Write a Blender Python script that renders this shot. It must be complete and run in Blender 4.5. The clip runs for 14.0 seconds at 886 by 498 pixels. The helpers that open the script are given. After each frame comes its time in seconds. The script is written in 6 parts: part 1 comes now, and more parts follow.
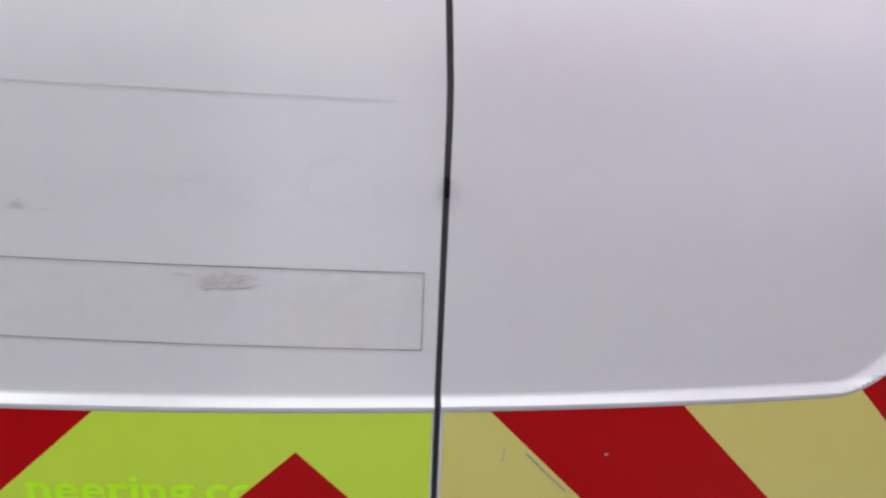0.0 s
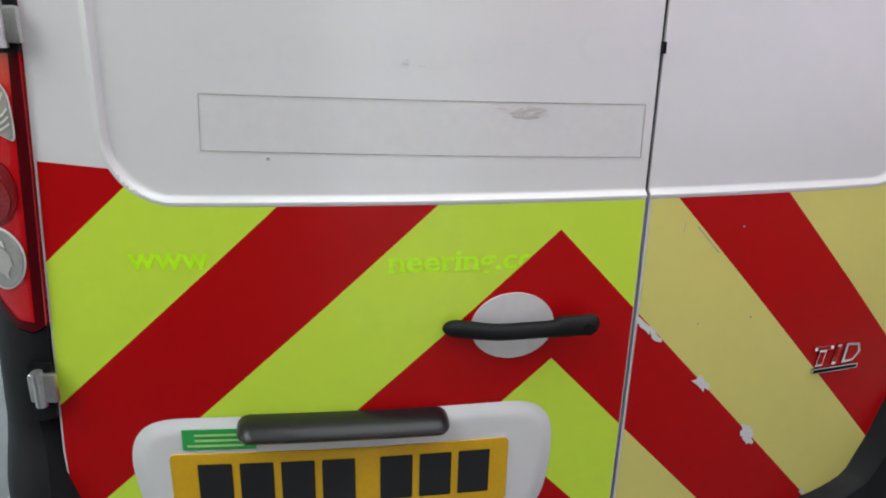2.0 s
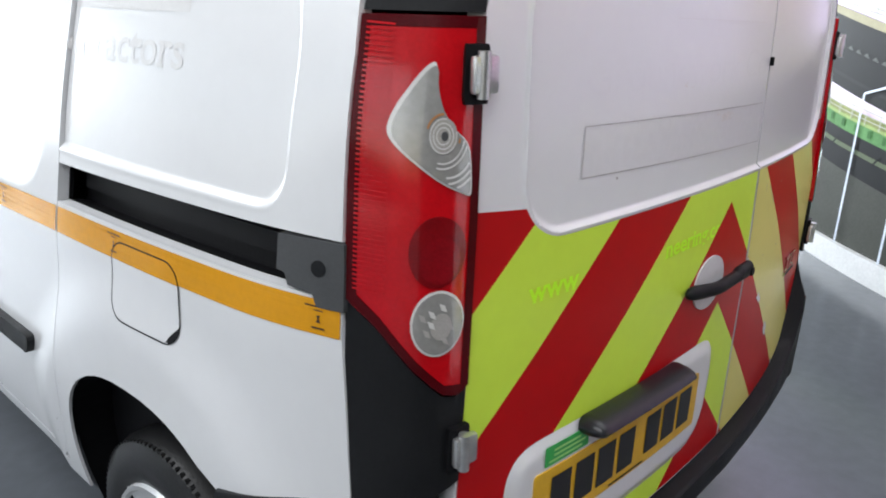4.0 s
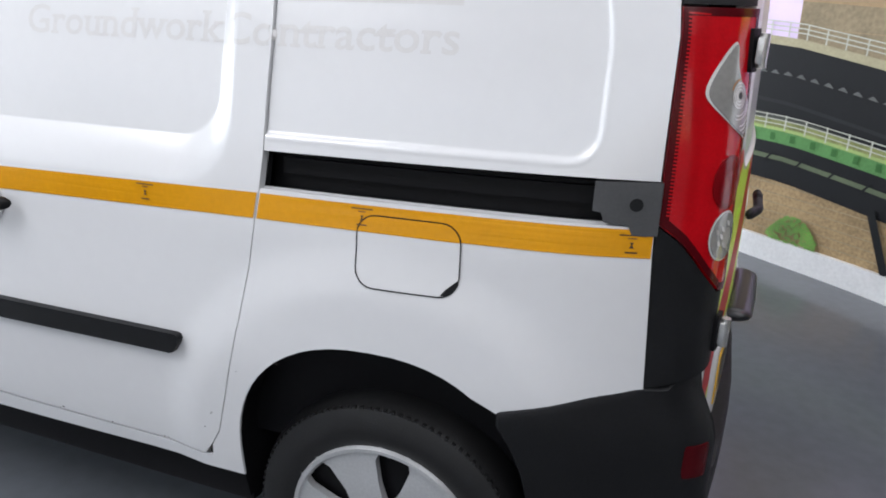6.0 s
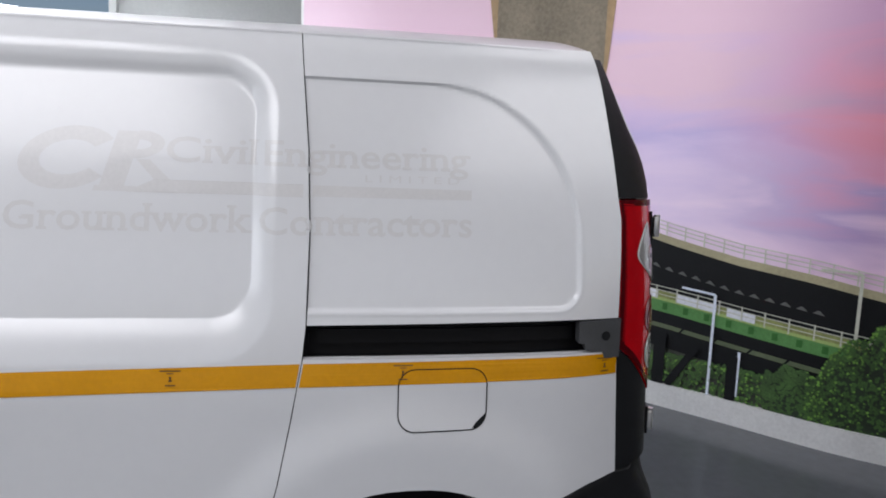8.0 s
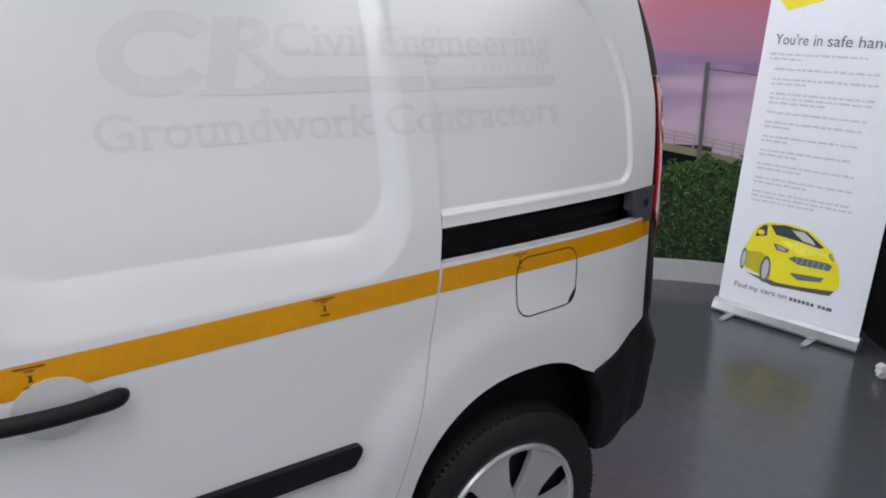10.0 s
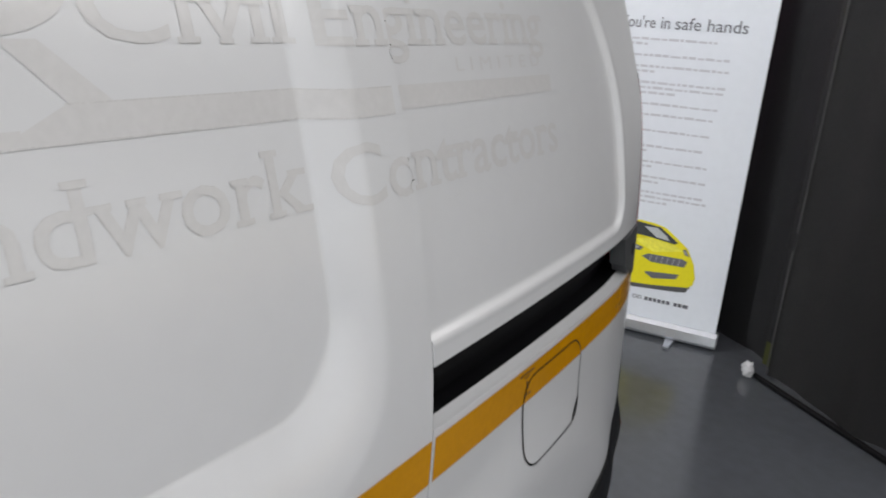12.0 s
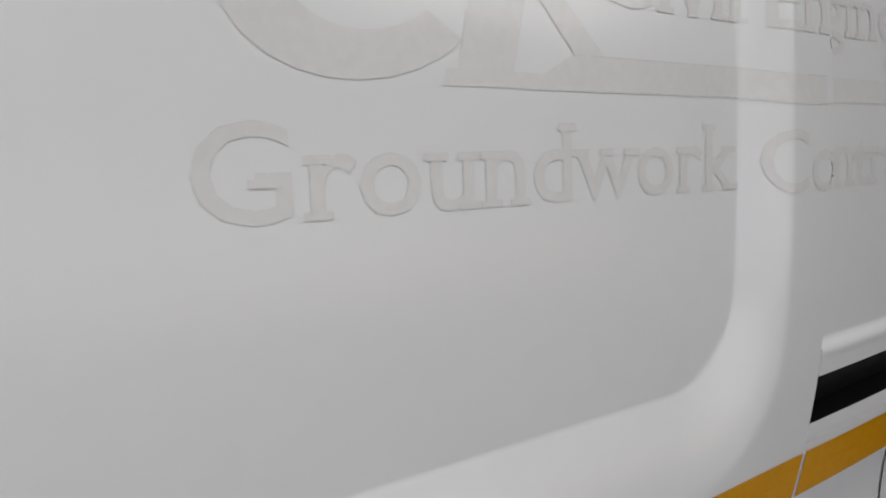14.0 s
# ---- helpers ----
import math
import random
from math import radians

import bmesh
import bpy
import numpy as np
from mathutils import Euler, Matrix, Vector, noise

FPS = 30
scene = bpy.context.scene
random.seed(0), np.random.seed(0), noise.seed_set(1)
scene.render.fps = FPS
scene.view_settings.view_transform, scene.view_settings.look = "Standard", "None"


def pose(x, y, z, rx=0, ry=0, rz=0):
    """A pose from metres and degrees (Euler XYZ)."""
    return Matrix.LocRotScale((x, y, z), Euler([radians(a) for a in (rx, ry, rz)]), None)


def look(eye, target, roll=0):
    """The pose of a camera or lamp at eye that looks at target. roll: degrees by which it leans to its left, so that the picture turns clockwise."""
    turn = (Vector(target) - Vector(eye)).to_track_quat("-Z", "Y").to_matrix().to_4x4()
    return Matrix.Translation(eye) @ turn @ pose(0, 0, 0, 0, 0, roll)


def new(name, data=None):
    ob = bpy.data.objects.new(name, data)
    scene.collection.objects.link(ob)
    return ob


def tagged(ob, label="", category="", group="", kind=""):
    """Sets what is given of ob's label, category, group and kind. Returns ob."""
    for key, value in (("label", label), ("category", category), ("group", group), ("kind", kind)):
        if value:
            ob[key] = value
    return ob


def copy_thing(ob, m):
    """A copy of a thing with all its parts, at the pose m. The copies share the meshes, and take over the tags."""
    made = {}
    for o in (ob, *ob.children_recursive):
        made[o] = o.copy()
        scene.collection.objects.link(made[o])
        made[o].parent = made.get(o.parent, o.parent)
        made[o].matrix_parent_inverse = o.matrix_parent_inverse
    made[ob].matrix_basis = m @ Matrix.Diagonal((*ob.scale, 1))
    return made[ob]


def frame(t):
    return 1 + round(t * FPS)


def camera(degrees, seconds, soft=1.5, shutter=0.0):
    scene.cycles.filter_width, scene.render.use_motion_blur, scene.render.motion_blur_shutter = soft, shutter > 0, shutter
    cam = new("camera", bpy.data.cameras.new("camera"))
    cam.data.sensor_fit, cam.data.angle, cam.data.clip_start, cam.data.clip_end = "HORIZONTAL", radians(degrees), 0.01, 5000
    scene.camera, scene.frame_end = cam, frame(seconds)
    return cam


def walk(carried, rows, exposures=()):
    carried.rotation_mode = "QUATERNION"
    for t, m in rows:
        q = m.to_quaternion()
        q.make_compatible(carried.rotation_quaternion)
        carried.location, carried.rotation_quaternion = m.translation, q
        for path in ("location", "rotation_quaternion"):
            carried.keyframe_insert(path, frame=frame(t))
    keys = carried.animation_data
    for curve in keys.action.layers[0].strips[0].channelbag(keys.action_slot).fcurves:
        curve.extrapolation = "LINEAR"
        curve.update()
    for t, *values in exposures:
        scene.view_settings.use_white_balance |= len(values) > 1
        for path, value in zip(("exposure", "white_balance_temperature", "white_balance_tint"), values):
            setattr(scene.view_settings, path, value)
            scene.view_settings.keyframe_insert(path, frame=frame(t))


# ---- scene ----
cam = camera(62.8, 14.0, soft=1.8, shutter=0.2)
PATH = [
    (0, (0.109, -0.586, 1.477), (0.253, 1.301, 0.83), 2.6),
    (0.5, (0.046, -0.763, 1.448), (-0.054, 1.163, 0.917), 0.7),
    (1, (-0.048, -0.981, 1.393), (-0.168, 0.903, 0.734), 3.0),
    (1.5, (-0.149, -0.975, 1.377), (-0.042, 0.897, 0.683), 2.2),
    (2, (-0.342, -0.945, 1.393), (0.032, 0.901, 0.721), 1.6),
    (2.5, (-0.591, -0.954, 1.407), (0.104, 0.796, 0.731), 1.6),
    (3, (-0.812, -0.809, 1.394), (0.162, 0.812, 0.745), 1.6),
    (3.5, (-1.062, -0.643, 1.413), (0.099, 0.878, 0.832), 1.1),
    (4, (-1.345, -0.501, 1.419), (0.054, 0.775, 0.775), 1.5),
    (4.2, (-1.397, -0.423, 1.41), (0.081, 0.781, 0.806), 1.6),
    (6.3, (-2.129, 0.196, 1.401), (-0.286, 0.704, 0.812), 2.6),
    (6.5, (-2.213, 0.277, 1.428), (-0.326, 0.674, 0.895), 3.1),
    (7, (-2.395, 0.488, 1.505), (-0.475, 0.743, 1.005), 2.7),
    (7.2, (-2.414, 0.549, 1.505), (-0.465, 0.697, 1.085), 2.2),
    (9.5, (-2.148, 1.473, 1.522), (-0.454, 0.534, 1.023), 4.0),
    (10, (-2.009, 1.687, 1.524), (-0.452, 0.583, 0.926), 1.9),
    (10.5, (-1.808, 1.722, 1.505), (-0.326, 0.525, 0.896), 2.9),
    (11, (-1.599, 1.675, 1.502), (-0.357, 0.255, 0.84), 4.4),
    (11.5, (-1.418, 1.646, 1.517), (-0.486, -0.01, 0.892), 4.2),
    (11.8, (-1.327, 1.553, 1.505), (-0.323, -0.058, 0.877), 3.9),
    (12, (-1.277, 1.45, 1.497), (-0.171, -0.092, 0.868), 3.6),
    (12.2, (-1.249, 1.364, 1.5), (-0.059, -0.109, 0.857), 5.3),
    (12.5, (-1.249, 1.299, 1.478), (0.04, -0.073, 0.801), 6.0),
    (13, (-1.228, 1.306, 1.461), (0.382, 0.338, 0.774), 2.2),
    (13.2, (-1.232, 1.398, 1.443), (0.368, 0.378, 0.811), 3.0),
    (13.4, (-1.22, 1.444, 1.449), (0.373, 0.371, 0.893), 5.1),
    (13.6, (-1.209, 1.502, 1.437), (0.366, 0.409, 0.868), 7.0),
    (14, (-1.198, 1.591, 1.439), (0.367, 0.506, 0.828), 6.1),
]
walk(cam, [(t, look(eye, target, roll)) for t, eye, target, roll in PATH],
     [(0, 0.0, 6350, 8), (0.4, -0.10, 6500, 6), (1.0, 0.02, 6550, 4), (1.5, 0.0, 6550, 4), (2.0, 0.08, 6550, 3), (2.5, 0.22, 6550, 2), (3.5, -0.06, 6500, 7), (4.0, -0.08, 6450, 10), (6.4, -0.45, 6450, 14), (7.0, -0.80, 6500, 15), (9.5, -0.95, 6500, 15), (11.0, -0.92, 6700, 14), (12.5, -1.02, 6850, 12), (14.0, -1.12, 6900, 13)])

# ---- world and light ----
world = bpy.data.worlds.new("sky")
scene.world = world
world.use_nodes = True
_sky = world.node_tree.nodes.new("ShaderNodeTexSky")
_sky.sky_type, _sky.sun_disc = "NISHITA", False
_sky.sun_elevation, _sky.sun_rotation = radians(38), radians(230)
world.node_tree.links.new(_sky.outputs["Color"], world.node_tree.nodes["Background"].inputs["Color"])
world.node_tree.nodes["Background"].inputs["Strength"].default_value = 0.12


def area_lamp(name, eye, target, sx, sy, power, color):
    data = bpy.data.lights.new(name, "AREA")
    data.shape, data.size, data.size_y, data.energy, data.color = "RECTANGLE", sx, sy, power, color
    ob = new(name, data)
    ob.matrix_world = look(eye, target)
    return ob


# daylight through the shop windows
area_lamp("window_light_west", (-6.7, 1.6, 2.2), (0, 1.6, 1.7), 9.0, 1.8, 55, (0.95, 0.97, 1.0))
area_lamp("window_light_north", (-0.5, 8.7, 1.75), (-1.2, 5.0, 0), 9.0, 2.6, 480, (0.88, 0.95, 1.0))
area_lamp("window_light_east", (6.4, 6.2, 1.75), (2.6, 3.2, 0), 5.0, 2.6, 1150, (0.88, 0.95, 1.0))
# ceiling panels
LIGHT_X, LIGHT_Y = 2.2, 2.2
CEILING_SPOTS = ((-2.6, -1.3, 82), (-2.6, 2.6, 140), (0.4, -1.0, 40), (1.2, 2.6, 70))
for cx, cy, watts in CEILING_SPOTS:
    area_lamp("ceiling_light", (cx, cy, 3.36), (cx, cy, 0), LIGHT_X, LIGHT_Y, watts, (0.96, 0.98, 1.0))

# ---- materials ----
def mat(name, color, rough=0.5, metal=0.0, coat=0.0, vary=0.06, scale=6.0, bump=0.0, bump_scale=200.0, rough_vary=0.0, spec=0.5):
    m = bpy.data.materials.new(name)
    m.use_nodes = True
    nt = m.node_tree
    b = nt.nodes["Principled BSDF"]
    b.inputs["Roughness"].default_value, b.inputs["Metallic"].default_value = rough, metal
    b.inputs["Coat Weight"].default_value, b.inputs["Coat Roughness"].default_value = coat, 0.09
    b.inputs["Specular IOR Level"].default_value = spec
    tc = nt.nodes.new("ShaderNodeTexCoord")
    n1, n2 = nt.nodes.new("ShaderNodeTexNoise"), nt.nodes.new("ShaderNodeTexNoise")
    n1.inputs["Scale"].default_value, n1.inputs["Detail"].default_value = scale, 6.0
    n2.inputs["Scale"].default_value, n2.inputs["Detail"].default_value = scale * 14, 3.0
    add = nt.nodes.new("ShaderNodeMath")
    add.operation = "ADD"
    ramp = nt.nodes.new("ShaderNodeMapRange")
    ramp.inputs["From Min"].default_value, ramp.inputs["From Max"].default_value = 0.7, 1.3
    ramp.inputs["To Min"].default_value, ramp.inputs["To Max"].default_value = 1 - vary, 1 + vary
    mix = nt.nodes.new("ShaderNodeVectorMath")
    mix.operation = "SCALE"
    mix.inputs[0].default_value = color[:3]
    for n in (n1, n2):
        nt.links.new(tc.outputs["Object"], n.inputs["Vector"])
    nt.links.new(n1.outputs["Fac"], add.inputs[0])
    nt.links.new(n2.outputs["Fac"], add.inputs[1])
    nt.links.new(add.outputs[0], ramp.inputs["Value"])
    nt.links.new(ramp.outputs["Result"], mix.inputs["Scale"])
    nt.links.new(mix.outputs[0], b.inputs["Base Color"])
    if rough_vary:
        rr = nt.nodes.new("ShaderNodeMapRange")
        rr.inputs["From Min"].default_value, rr.inputs["From Max"].default_value = 0.2, 0.8
        rr.inputs["To Min"].default_value, rr.inputs["To Max"].default_value = rough - rough_vary, rough + rough_vary
        nt.links.new(n1.outputs["Fac"], rr.inputs["Value"])
        nt.links.new(rr.outputs["Result"], b.inputs["Roughness"])
    if bump:
        nb, bp = nt.nodes.new("ShaderNodeTexNoise"), nt.nodes.new("ShaderNodeBump")
        nb.inputs["Scale"].default_value, nb.inputs["Detail"].default_value = bump_scale, 3.0
        bp.inputs["Strength"].default_value, bp.inputs["Distance"].default_value = bump, 0.002
        nt.links.new(tc.outputs["Object"], nb.inputs["Vector"])
        nt.links.new(nb.outputs["Fac"], bp.inputs["Height"])
        nt.links.new(bp.outputs["Normal"], b.inputs["Normal"])
    return m


PAINT = mat("white_van_paint", (0.645, 0.65, 0.663), 0.3, coat=0.9, vary=0.012, scale=2.5, rough_vary=0.012)
PAINT.node_tree.nodes["Principled BSDF"].inputs["Coat Roughness"].default_value = 0.2
PAINT_OLD = mat("dulled_white_paint", (0.620, 0.623, 0.634), 0.40, coat=0.7, vary=0.03, scale=5, rough_vary=0.02)
GHOST = mat("faded_letter_paint", (0.600, 0.593, 0.592), 0.36, coat=0.7, vary=0.035, scale=9)
GRIME = mat("grimy_letter_edge", (0.565, 0.557, 0.553), 0.5, coat=0.5, vary=0.12, scale=22)
SCAR = mat("glue_line", (0.34, 0.325, 0.32), 0.7, vary=0.35, scale=30)
LIME = mat("lime_reflective_film", (0.52, 0.72, 0.058), 0.35, coat=0.15, spec=0.3, vary=0.025, scale=2.5)
STRAW = mat("faded_yellow_film", (0.63, 0.585, 0.165), 0.38, coat=0.2, vary=0.022, scale=2.5)
REDFILM = mat("red_reflective_film", (0.385, 0.002, 0.004), 0.36, coat=0.03, spec=0.16, vary=0.04, scale=2.5)
NEON = mat("neon_letter_film", (0.50, 0.92, 0.012), 0.4, vary=0.05, scale=30)
AMBER = mat("amber_reflective_tape", (0.78, 0.345, 0.002), 0.20, metal=0.33, coat=0.45, spec=0.4, vary=0.07, scale=7)
# fine lengthwise grain on the tape catches the light in streaks
_nt = AMBER.node_tree
_grain, _map, _bump, _tc = _nt.nodes.new("ShaderNodeTexNoise"), _nt.nodes.new("ShaderNodeMapping"), _nt.nodes.new("ShaderNodeBump"), _nt.nodes.new("ShaderNodeTexCoord")
_map.inputs["Scale"].default_value = (1.0, 1.6, 150.0)
_grain.inputs["Scale"].default_value, _grain.inputs["Detail"].default_value = 1.0, 1.0
_bump.inputs["Strength"].default_value, _bump.inputs["Distance"].default_value = 0.45, 0.0014
_nt.links.new(_tc.outputs["Object"], _map.inputs["Vector"])
_nt.links.new(_map.outputs["Vector"], _grain.inputs["Vector"])
_nt.links.new(_grain.outputs["Fac"], _bump.inputs["Height"])
_nt.links.new(_bump.outputs["Normal"], _nt.nodes["Principled BSDF"].inputs["Normal"])
_nt.links.new(_bump.outputs["Normal"], _nt.nodes["Principled BSDF"].inputs["Coat Normal"])
INK = mat("dark_print", (0.05, 0.022, 0.005), 0.6)
BLACK = mat("black_textured_plastic", (0.0085, 0.009, 0.0102), 0.5, spec=0.18, vary=0.2, scale=12, bump=0.25, bump_scale=900, rough_vary=0.1)
GLOSSBLACK = mat("black_seal", (0.005, 0.005, 0.006), 0.5, spec=0.15, vary=0.15)
GREYPL = mat("dark_grey_plastic", (0.05, 0.052, 0.055), 0.5, vary=0.12, scale=15, bump=0.15, bump_scale=700)
RUBBER = mat("tyre_rubber", (0.009, 0.009, 0.0095), 0.42, spec=0.35, vary=0.25, scale=20, bump=0.3, bump_scale=300)
SILVER = mat("silver_wheel_paint", (0.55, 0.56, 0.57), 0.32, metal=0.55, coat=0.3, vary=0.08, scale=12)
CHROME = mat("chrome", (0.60, 0.60, 0.61), 0.14, metal=1.0, vary=0.05)
ZINC = mat("bare_hinge_metal", (0.58, 0.58, 0.57), 0.3, metal=0.85, vary=0.18, scale=40)
LAMPRED = mat("red_lamp_plastic", (0.44, 0.003, 0.007), 0.14, spec=0.35, coat=0.5, vary=0.12, scale=14)
LAMPDARK = mat("dark_red_lamp_plastic", (0.060, 0.002, 0.004), 0.25, spec=0.12, coat=0.1, vary=0.2, scale=18)
LENS = mat("smoky_clear_lens", (0.34, 0.335, 0.32), 0.2, metal=0.3, coat=0.9, vary=0.1, scale=9, bump=0.12, bump_scale=70)
LENSRING = mat("lens_ring_plastic", (0.50, 0.48, 0.45), 0.15, metal=0.3, coat=0.9, vary=0.1, scale=30)
LAMPMID = mat("mid_red_lamp_plastic", (0.21, 0.003, 0.007), 0.16, coat=0.6, vary=0.2, scale=18)
FOGRED = mat("deep_red_fog_lens", (0.17, 0.0025, 0.005), 0.16, spec=0.3, coat=0.5, vary=0.2, scale=25)
AMBERBULB = mat("amber_bulb_glass", (0.40, 0.19, 0.08), 0.2, coat=0.5)
LENSRIM = mat("lens_rim", (0.60, 0.59, 0.57), 0.2, coat=0.8, vary=0.08)
PLATEY = mat("yellow_plate", (0.62, 0.36, 0.008), 0.3, coat=0.4, vary=0.05, scale=10)
PLATEK = mat("black_plate_print", (0.012, 0.012, 0.013), 0.4)
GREEN = mat("green_sticker", (0.03, 0.33, 0.07), 0.4, vary=0.1, scale=30)
GREEN2 = mat("light_green_print", (0.30, 0.62, 0.20), 0.5)
GLASS = mat("dark_window_glass", (0.02, 0.022, 0.025), 0.05, coat=1.0)
FLOOR = mat("grey_floor_paint", (0.090, 0.098, 0.110), 0.19, vary=0.08, scale=1.3, rough_vary=0.06, bump=0.012, bump_scale=30)
WHITEWALL = mat("white_wall_paint", (0.72, 0.72, 0.70), 0.7, vary=0.04, scale=2)
CEIL = mat("ceiling_board", (0.68, 0.68, 0.66), 0.8, vary=0.05, scale=3)
SKIRT = mat("white_skirting", (0.62, 0.62, 0.62), 0.45, vary=0.10, scale=4)
CLOTH = mat("black_cloth", (0.006, 0.0064, 0.0076), 0.9, vary=0.2, scale=6, bump=0.5, bump_scale=350)
BANNER = mat("banner_vinyl", (0.78, 0.81, 0.86), 0.45, vary=0.02, scale=2)
ALU = mat("brushed_aluminium", (0.54, 0.56, 0.60), 0.3, metal=0.8, vary=0.08, scale=12)
PRINTK = mat("grey_print", (0.13, 0.13, 0.15), 0.6)
PRINTG = mat("light_grey_print", (0.36, 0.36, 0.39), 0.6)
PRINTT = mat("mid_grey_text_print", (0.58, 0.58, 0.62), 0.6)
YELLOW = mat("yellow_print", (0.82, 0.72, 0.01), 0.5, vary=0.05)
YELLOWD = mat("dark_yellow_print", (0.50, 0.44, 0.01), 0.5, vary=0.1)


def solid(name, color, rough=0.6):
    return mat(name, color, rough, vary=0.14, scale=5, spec=0.2)


# ---- mesh helpers ----
def thing(name, label, category, place=(0, 0, 0), group="", kind=""):
    ob = new(name)
    ob.location = place
    return tagged(ob, label, category, group, kind)


def part(name, bm, material, parent=None, label="", smooth=True, angle=35):
    me = bpy.data.meshes.new(name)
    bmesh.ops.remove_doubles(bm, verts=bm.verts, dist=1e-5)
    for e in bm.edges:
        if len(e.link_faces) == 2 and e.calc_face_angle(0) > radians(angle):
            e.smooth = False
    for f in bm.faces:
        f.smooth = smooth
    bm.to_mesh(me)
    bm.free()
    me.materials.append(material)
    ob = new(name, me)
    if parent is not None:
        ob.parent = parent
        if parent.type == "EMPTY" and parent.parent is None:
            ob.matrix_parent_inverse = Matrix.Translation(-Vector(parent.location))
    if label:
        ob["label"] = label
    return ob


def box_bm(bm, lo, hi, bevel=0.0, m=None):
    c = [(a + b) / 2 for a, b in zip(lo, hi)]
    s = [abs(b - a) for a, b in zip(lo, hi)]
    g = bmesh.ops.create_cube(bm, size=1, matrix=(m or Matrix()) @ Matrix.Translation(c) @ Matrix.Diagonal((*s, 1)))
    if bevel:
        es = list({e for v in g["verts"] for e in v.link_edges})
        bmesh.ops.bevel(bm, geom=es, offset=bevel, segments=2, affect="EDGES", profile=0.6)


def cyl_bm(bm, a, b, r, r2=None, n=16):
    a, b = Vector(a), Vector(b)
    m = Matrix.Translation((a + b) / 2) @ (b - a).to_track_quat("Z", "Y").to_matrix().to_4x4()
    bmesh.ops.create_cone(bm, cap_ends=True, segments=n, radius1=r, radius2=r if r2 is None else r2, depth=(b - a).length, matrix=m)


def cut_grid(bm, u0, u1, v0, v1, step):
    for k, lo, hi in ((0, u0, u1), (1, v0, v1)):
        for i in range(1, max(1, round((hi - lo) / step))):
            p, n = [0, 0, 0], [0, 0, 0]
            p[k], n[k] = lo + (hi - lo) * i / max(1, round((hi - lo) / step)), 1
            bmesh.ops.bisect_plane(bm, geom=bm.verts[:] + bm.edges[:] + bm.faces[:], dist=1e-6, plane_co=p, plane_no=n)


def spaced(lo, hi, coarse, fine):
    """Grid lines from lo to hi: coarse ones, and finer ones within the stretches (a, b, step)."""
    out = []
    for i in range(1, round((hi - lo) / coarse)):
        u = lo + (hi - lo) * i / round((hi - lo) / coarse)
        if not any(a <= u <= b for a, b, _ in fine):
            out.append(u)
    for a, b, st in fine:
        out += [a + (b - a) * i / round((b - a) / st) for i in range(round((b - a) / st) + 1)]
    return sorted(out)


def sheet(polys, fn, off=0.0, thick=0.0, step=0.02, lines=None):
    """A bmesh of flat outlines, cut into a grid, laid on the surface fn(u, v, off); with thick, closed behind."""
    bm = bmesh.new()
    for poly in polys:
        f = bm.faces.new([bm.verts.new((u, v, 0)) for u, v in poly])
        f.normal_update()
        if f.normal.z < 0:
            f.normal_flip()
    us, vs = [v.co.x for v in bm.verts], [v.co.y for v in bm.verts]
    if lines:
        for k in (0, 1):
            for w in lines[k]:
                p, n = [0, 0, 0], [0, 0, 0]
                p[k], n[k] = w, 1
                bmesh.ops.bisect_plane(bm, geom=bm.verts[:] + bm.edges[:] + bm.faces[:], dist=1e-6, plane_co=p, plane_no=n)
    elif step:
        cut_grid(bm, min(us), max(us), min(vs), max(vs), step)
    return lay(bm, fn, off, thick)


def lay(bm, fn, off=0.0, thick=0.0):
    flat = {v: v.co.copy() for v in bm.verts}
    rim = [e for e in bm.edges if len(e.link_faces) == 1]
    faces = bm.faces[:]
    for v, (a, b, lift) in flat.items():
        v.co = fn(a, b, off + lift)
    if thick:
        back = {v: bm.verts.new(fn(a, b, off - thick)) for v, (a, b, lift) in flat.items()}
        for f in faces:
            bm.faces.new([back[v] for v in reversed(f.verts)])
        for e in rim:
            a, b = e.verts
            bm.faces.new((a, b, back[b], back[a]))
        bmesh.ops.recalc_face_normals(bm, faces=bm.faces)
    return bm


def rounded(u0, u1, v0, v1, r, n=6):
    rs = r if isinstance(r, (tuple, list)) else (r,) * 4
    out = []
    for (cu, cv, a0), q in zip(((u1, v1, 0), (u0, v1, 90), (u0, v0, 180), (u1, v0, 270)), rs):
        su, sv = (1 if cu == u1 else -1), (1 if cv == v1 else -1)
        for i in range(n + 1):
            a = radians(a0 + 90 * i / n)
            out.append((cu - su * q + q * math.cos(a), cv - sv * q + q * math.sin(a)))
    return out


def ellipse(cu, cv, ru, rv, n=28):
    return [(cu + ru * math.cos(2 * math.pi * i / n), cv + rv * math.sin(2 * math.pi * i / n)) for i in range(n)]


def clip(poly, a, b, c):
    """The part of a convex outline in which a*u + b*v <= c."""
    out = []
    for i, p in enumerate(poly):
        q = poly[(i + 1) % len(poly)]
        dp, dq = a * p[0] + b * p[1] - c, a * q[0] + b * q[1] - c
        if dp <= 0:
            out.append(p)
        if dp * dq < 0:
            k = dp / (dp - dq)
            out.append((p[0] + k * (q[0] - p[0]), p[1] + k * (q[1] - p[1])))
    return out


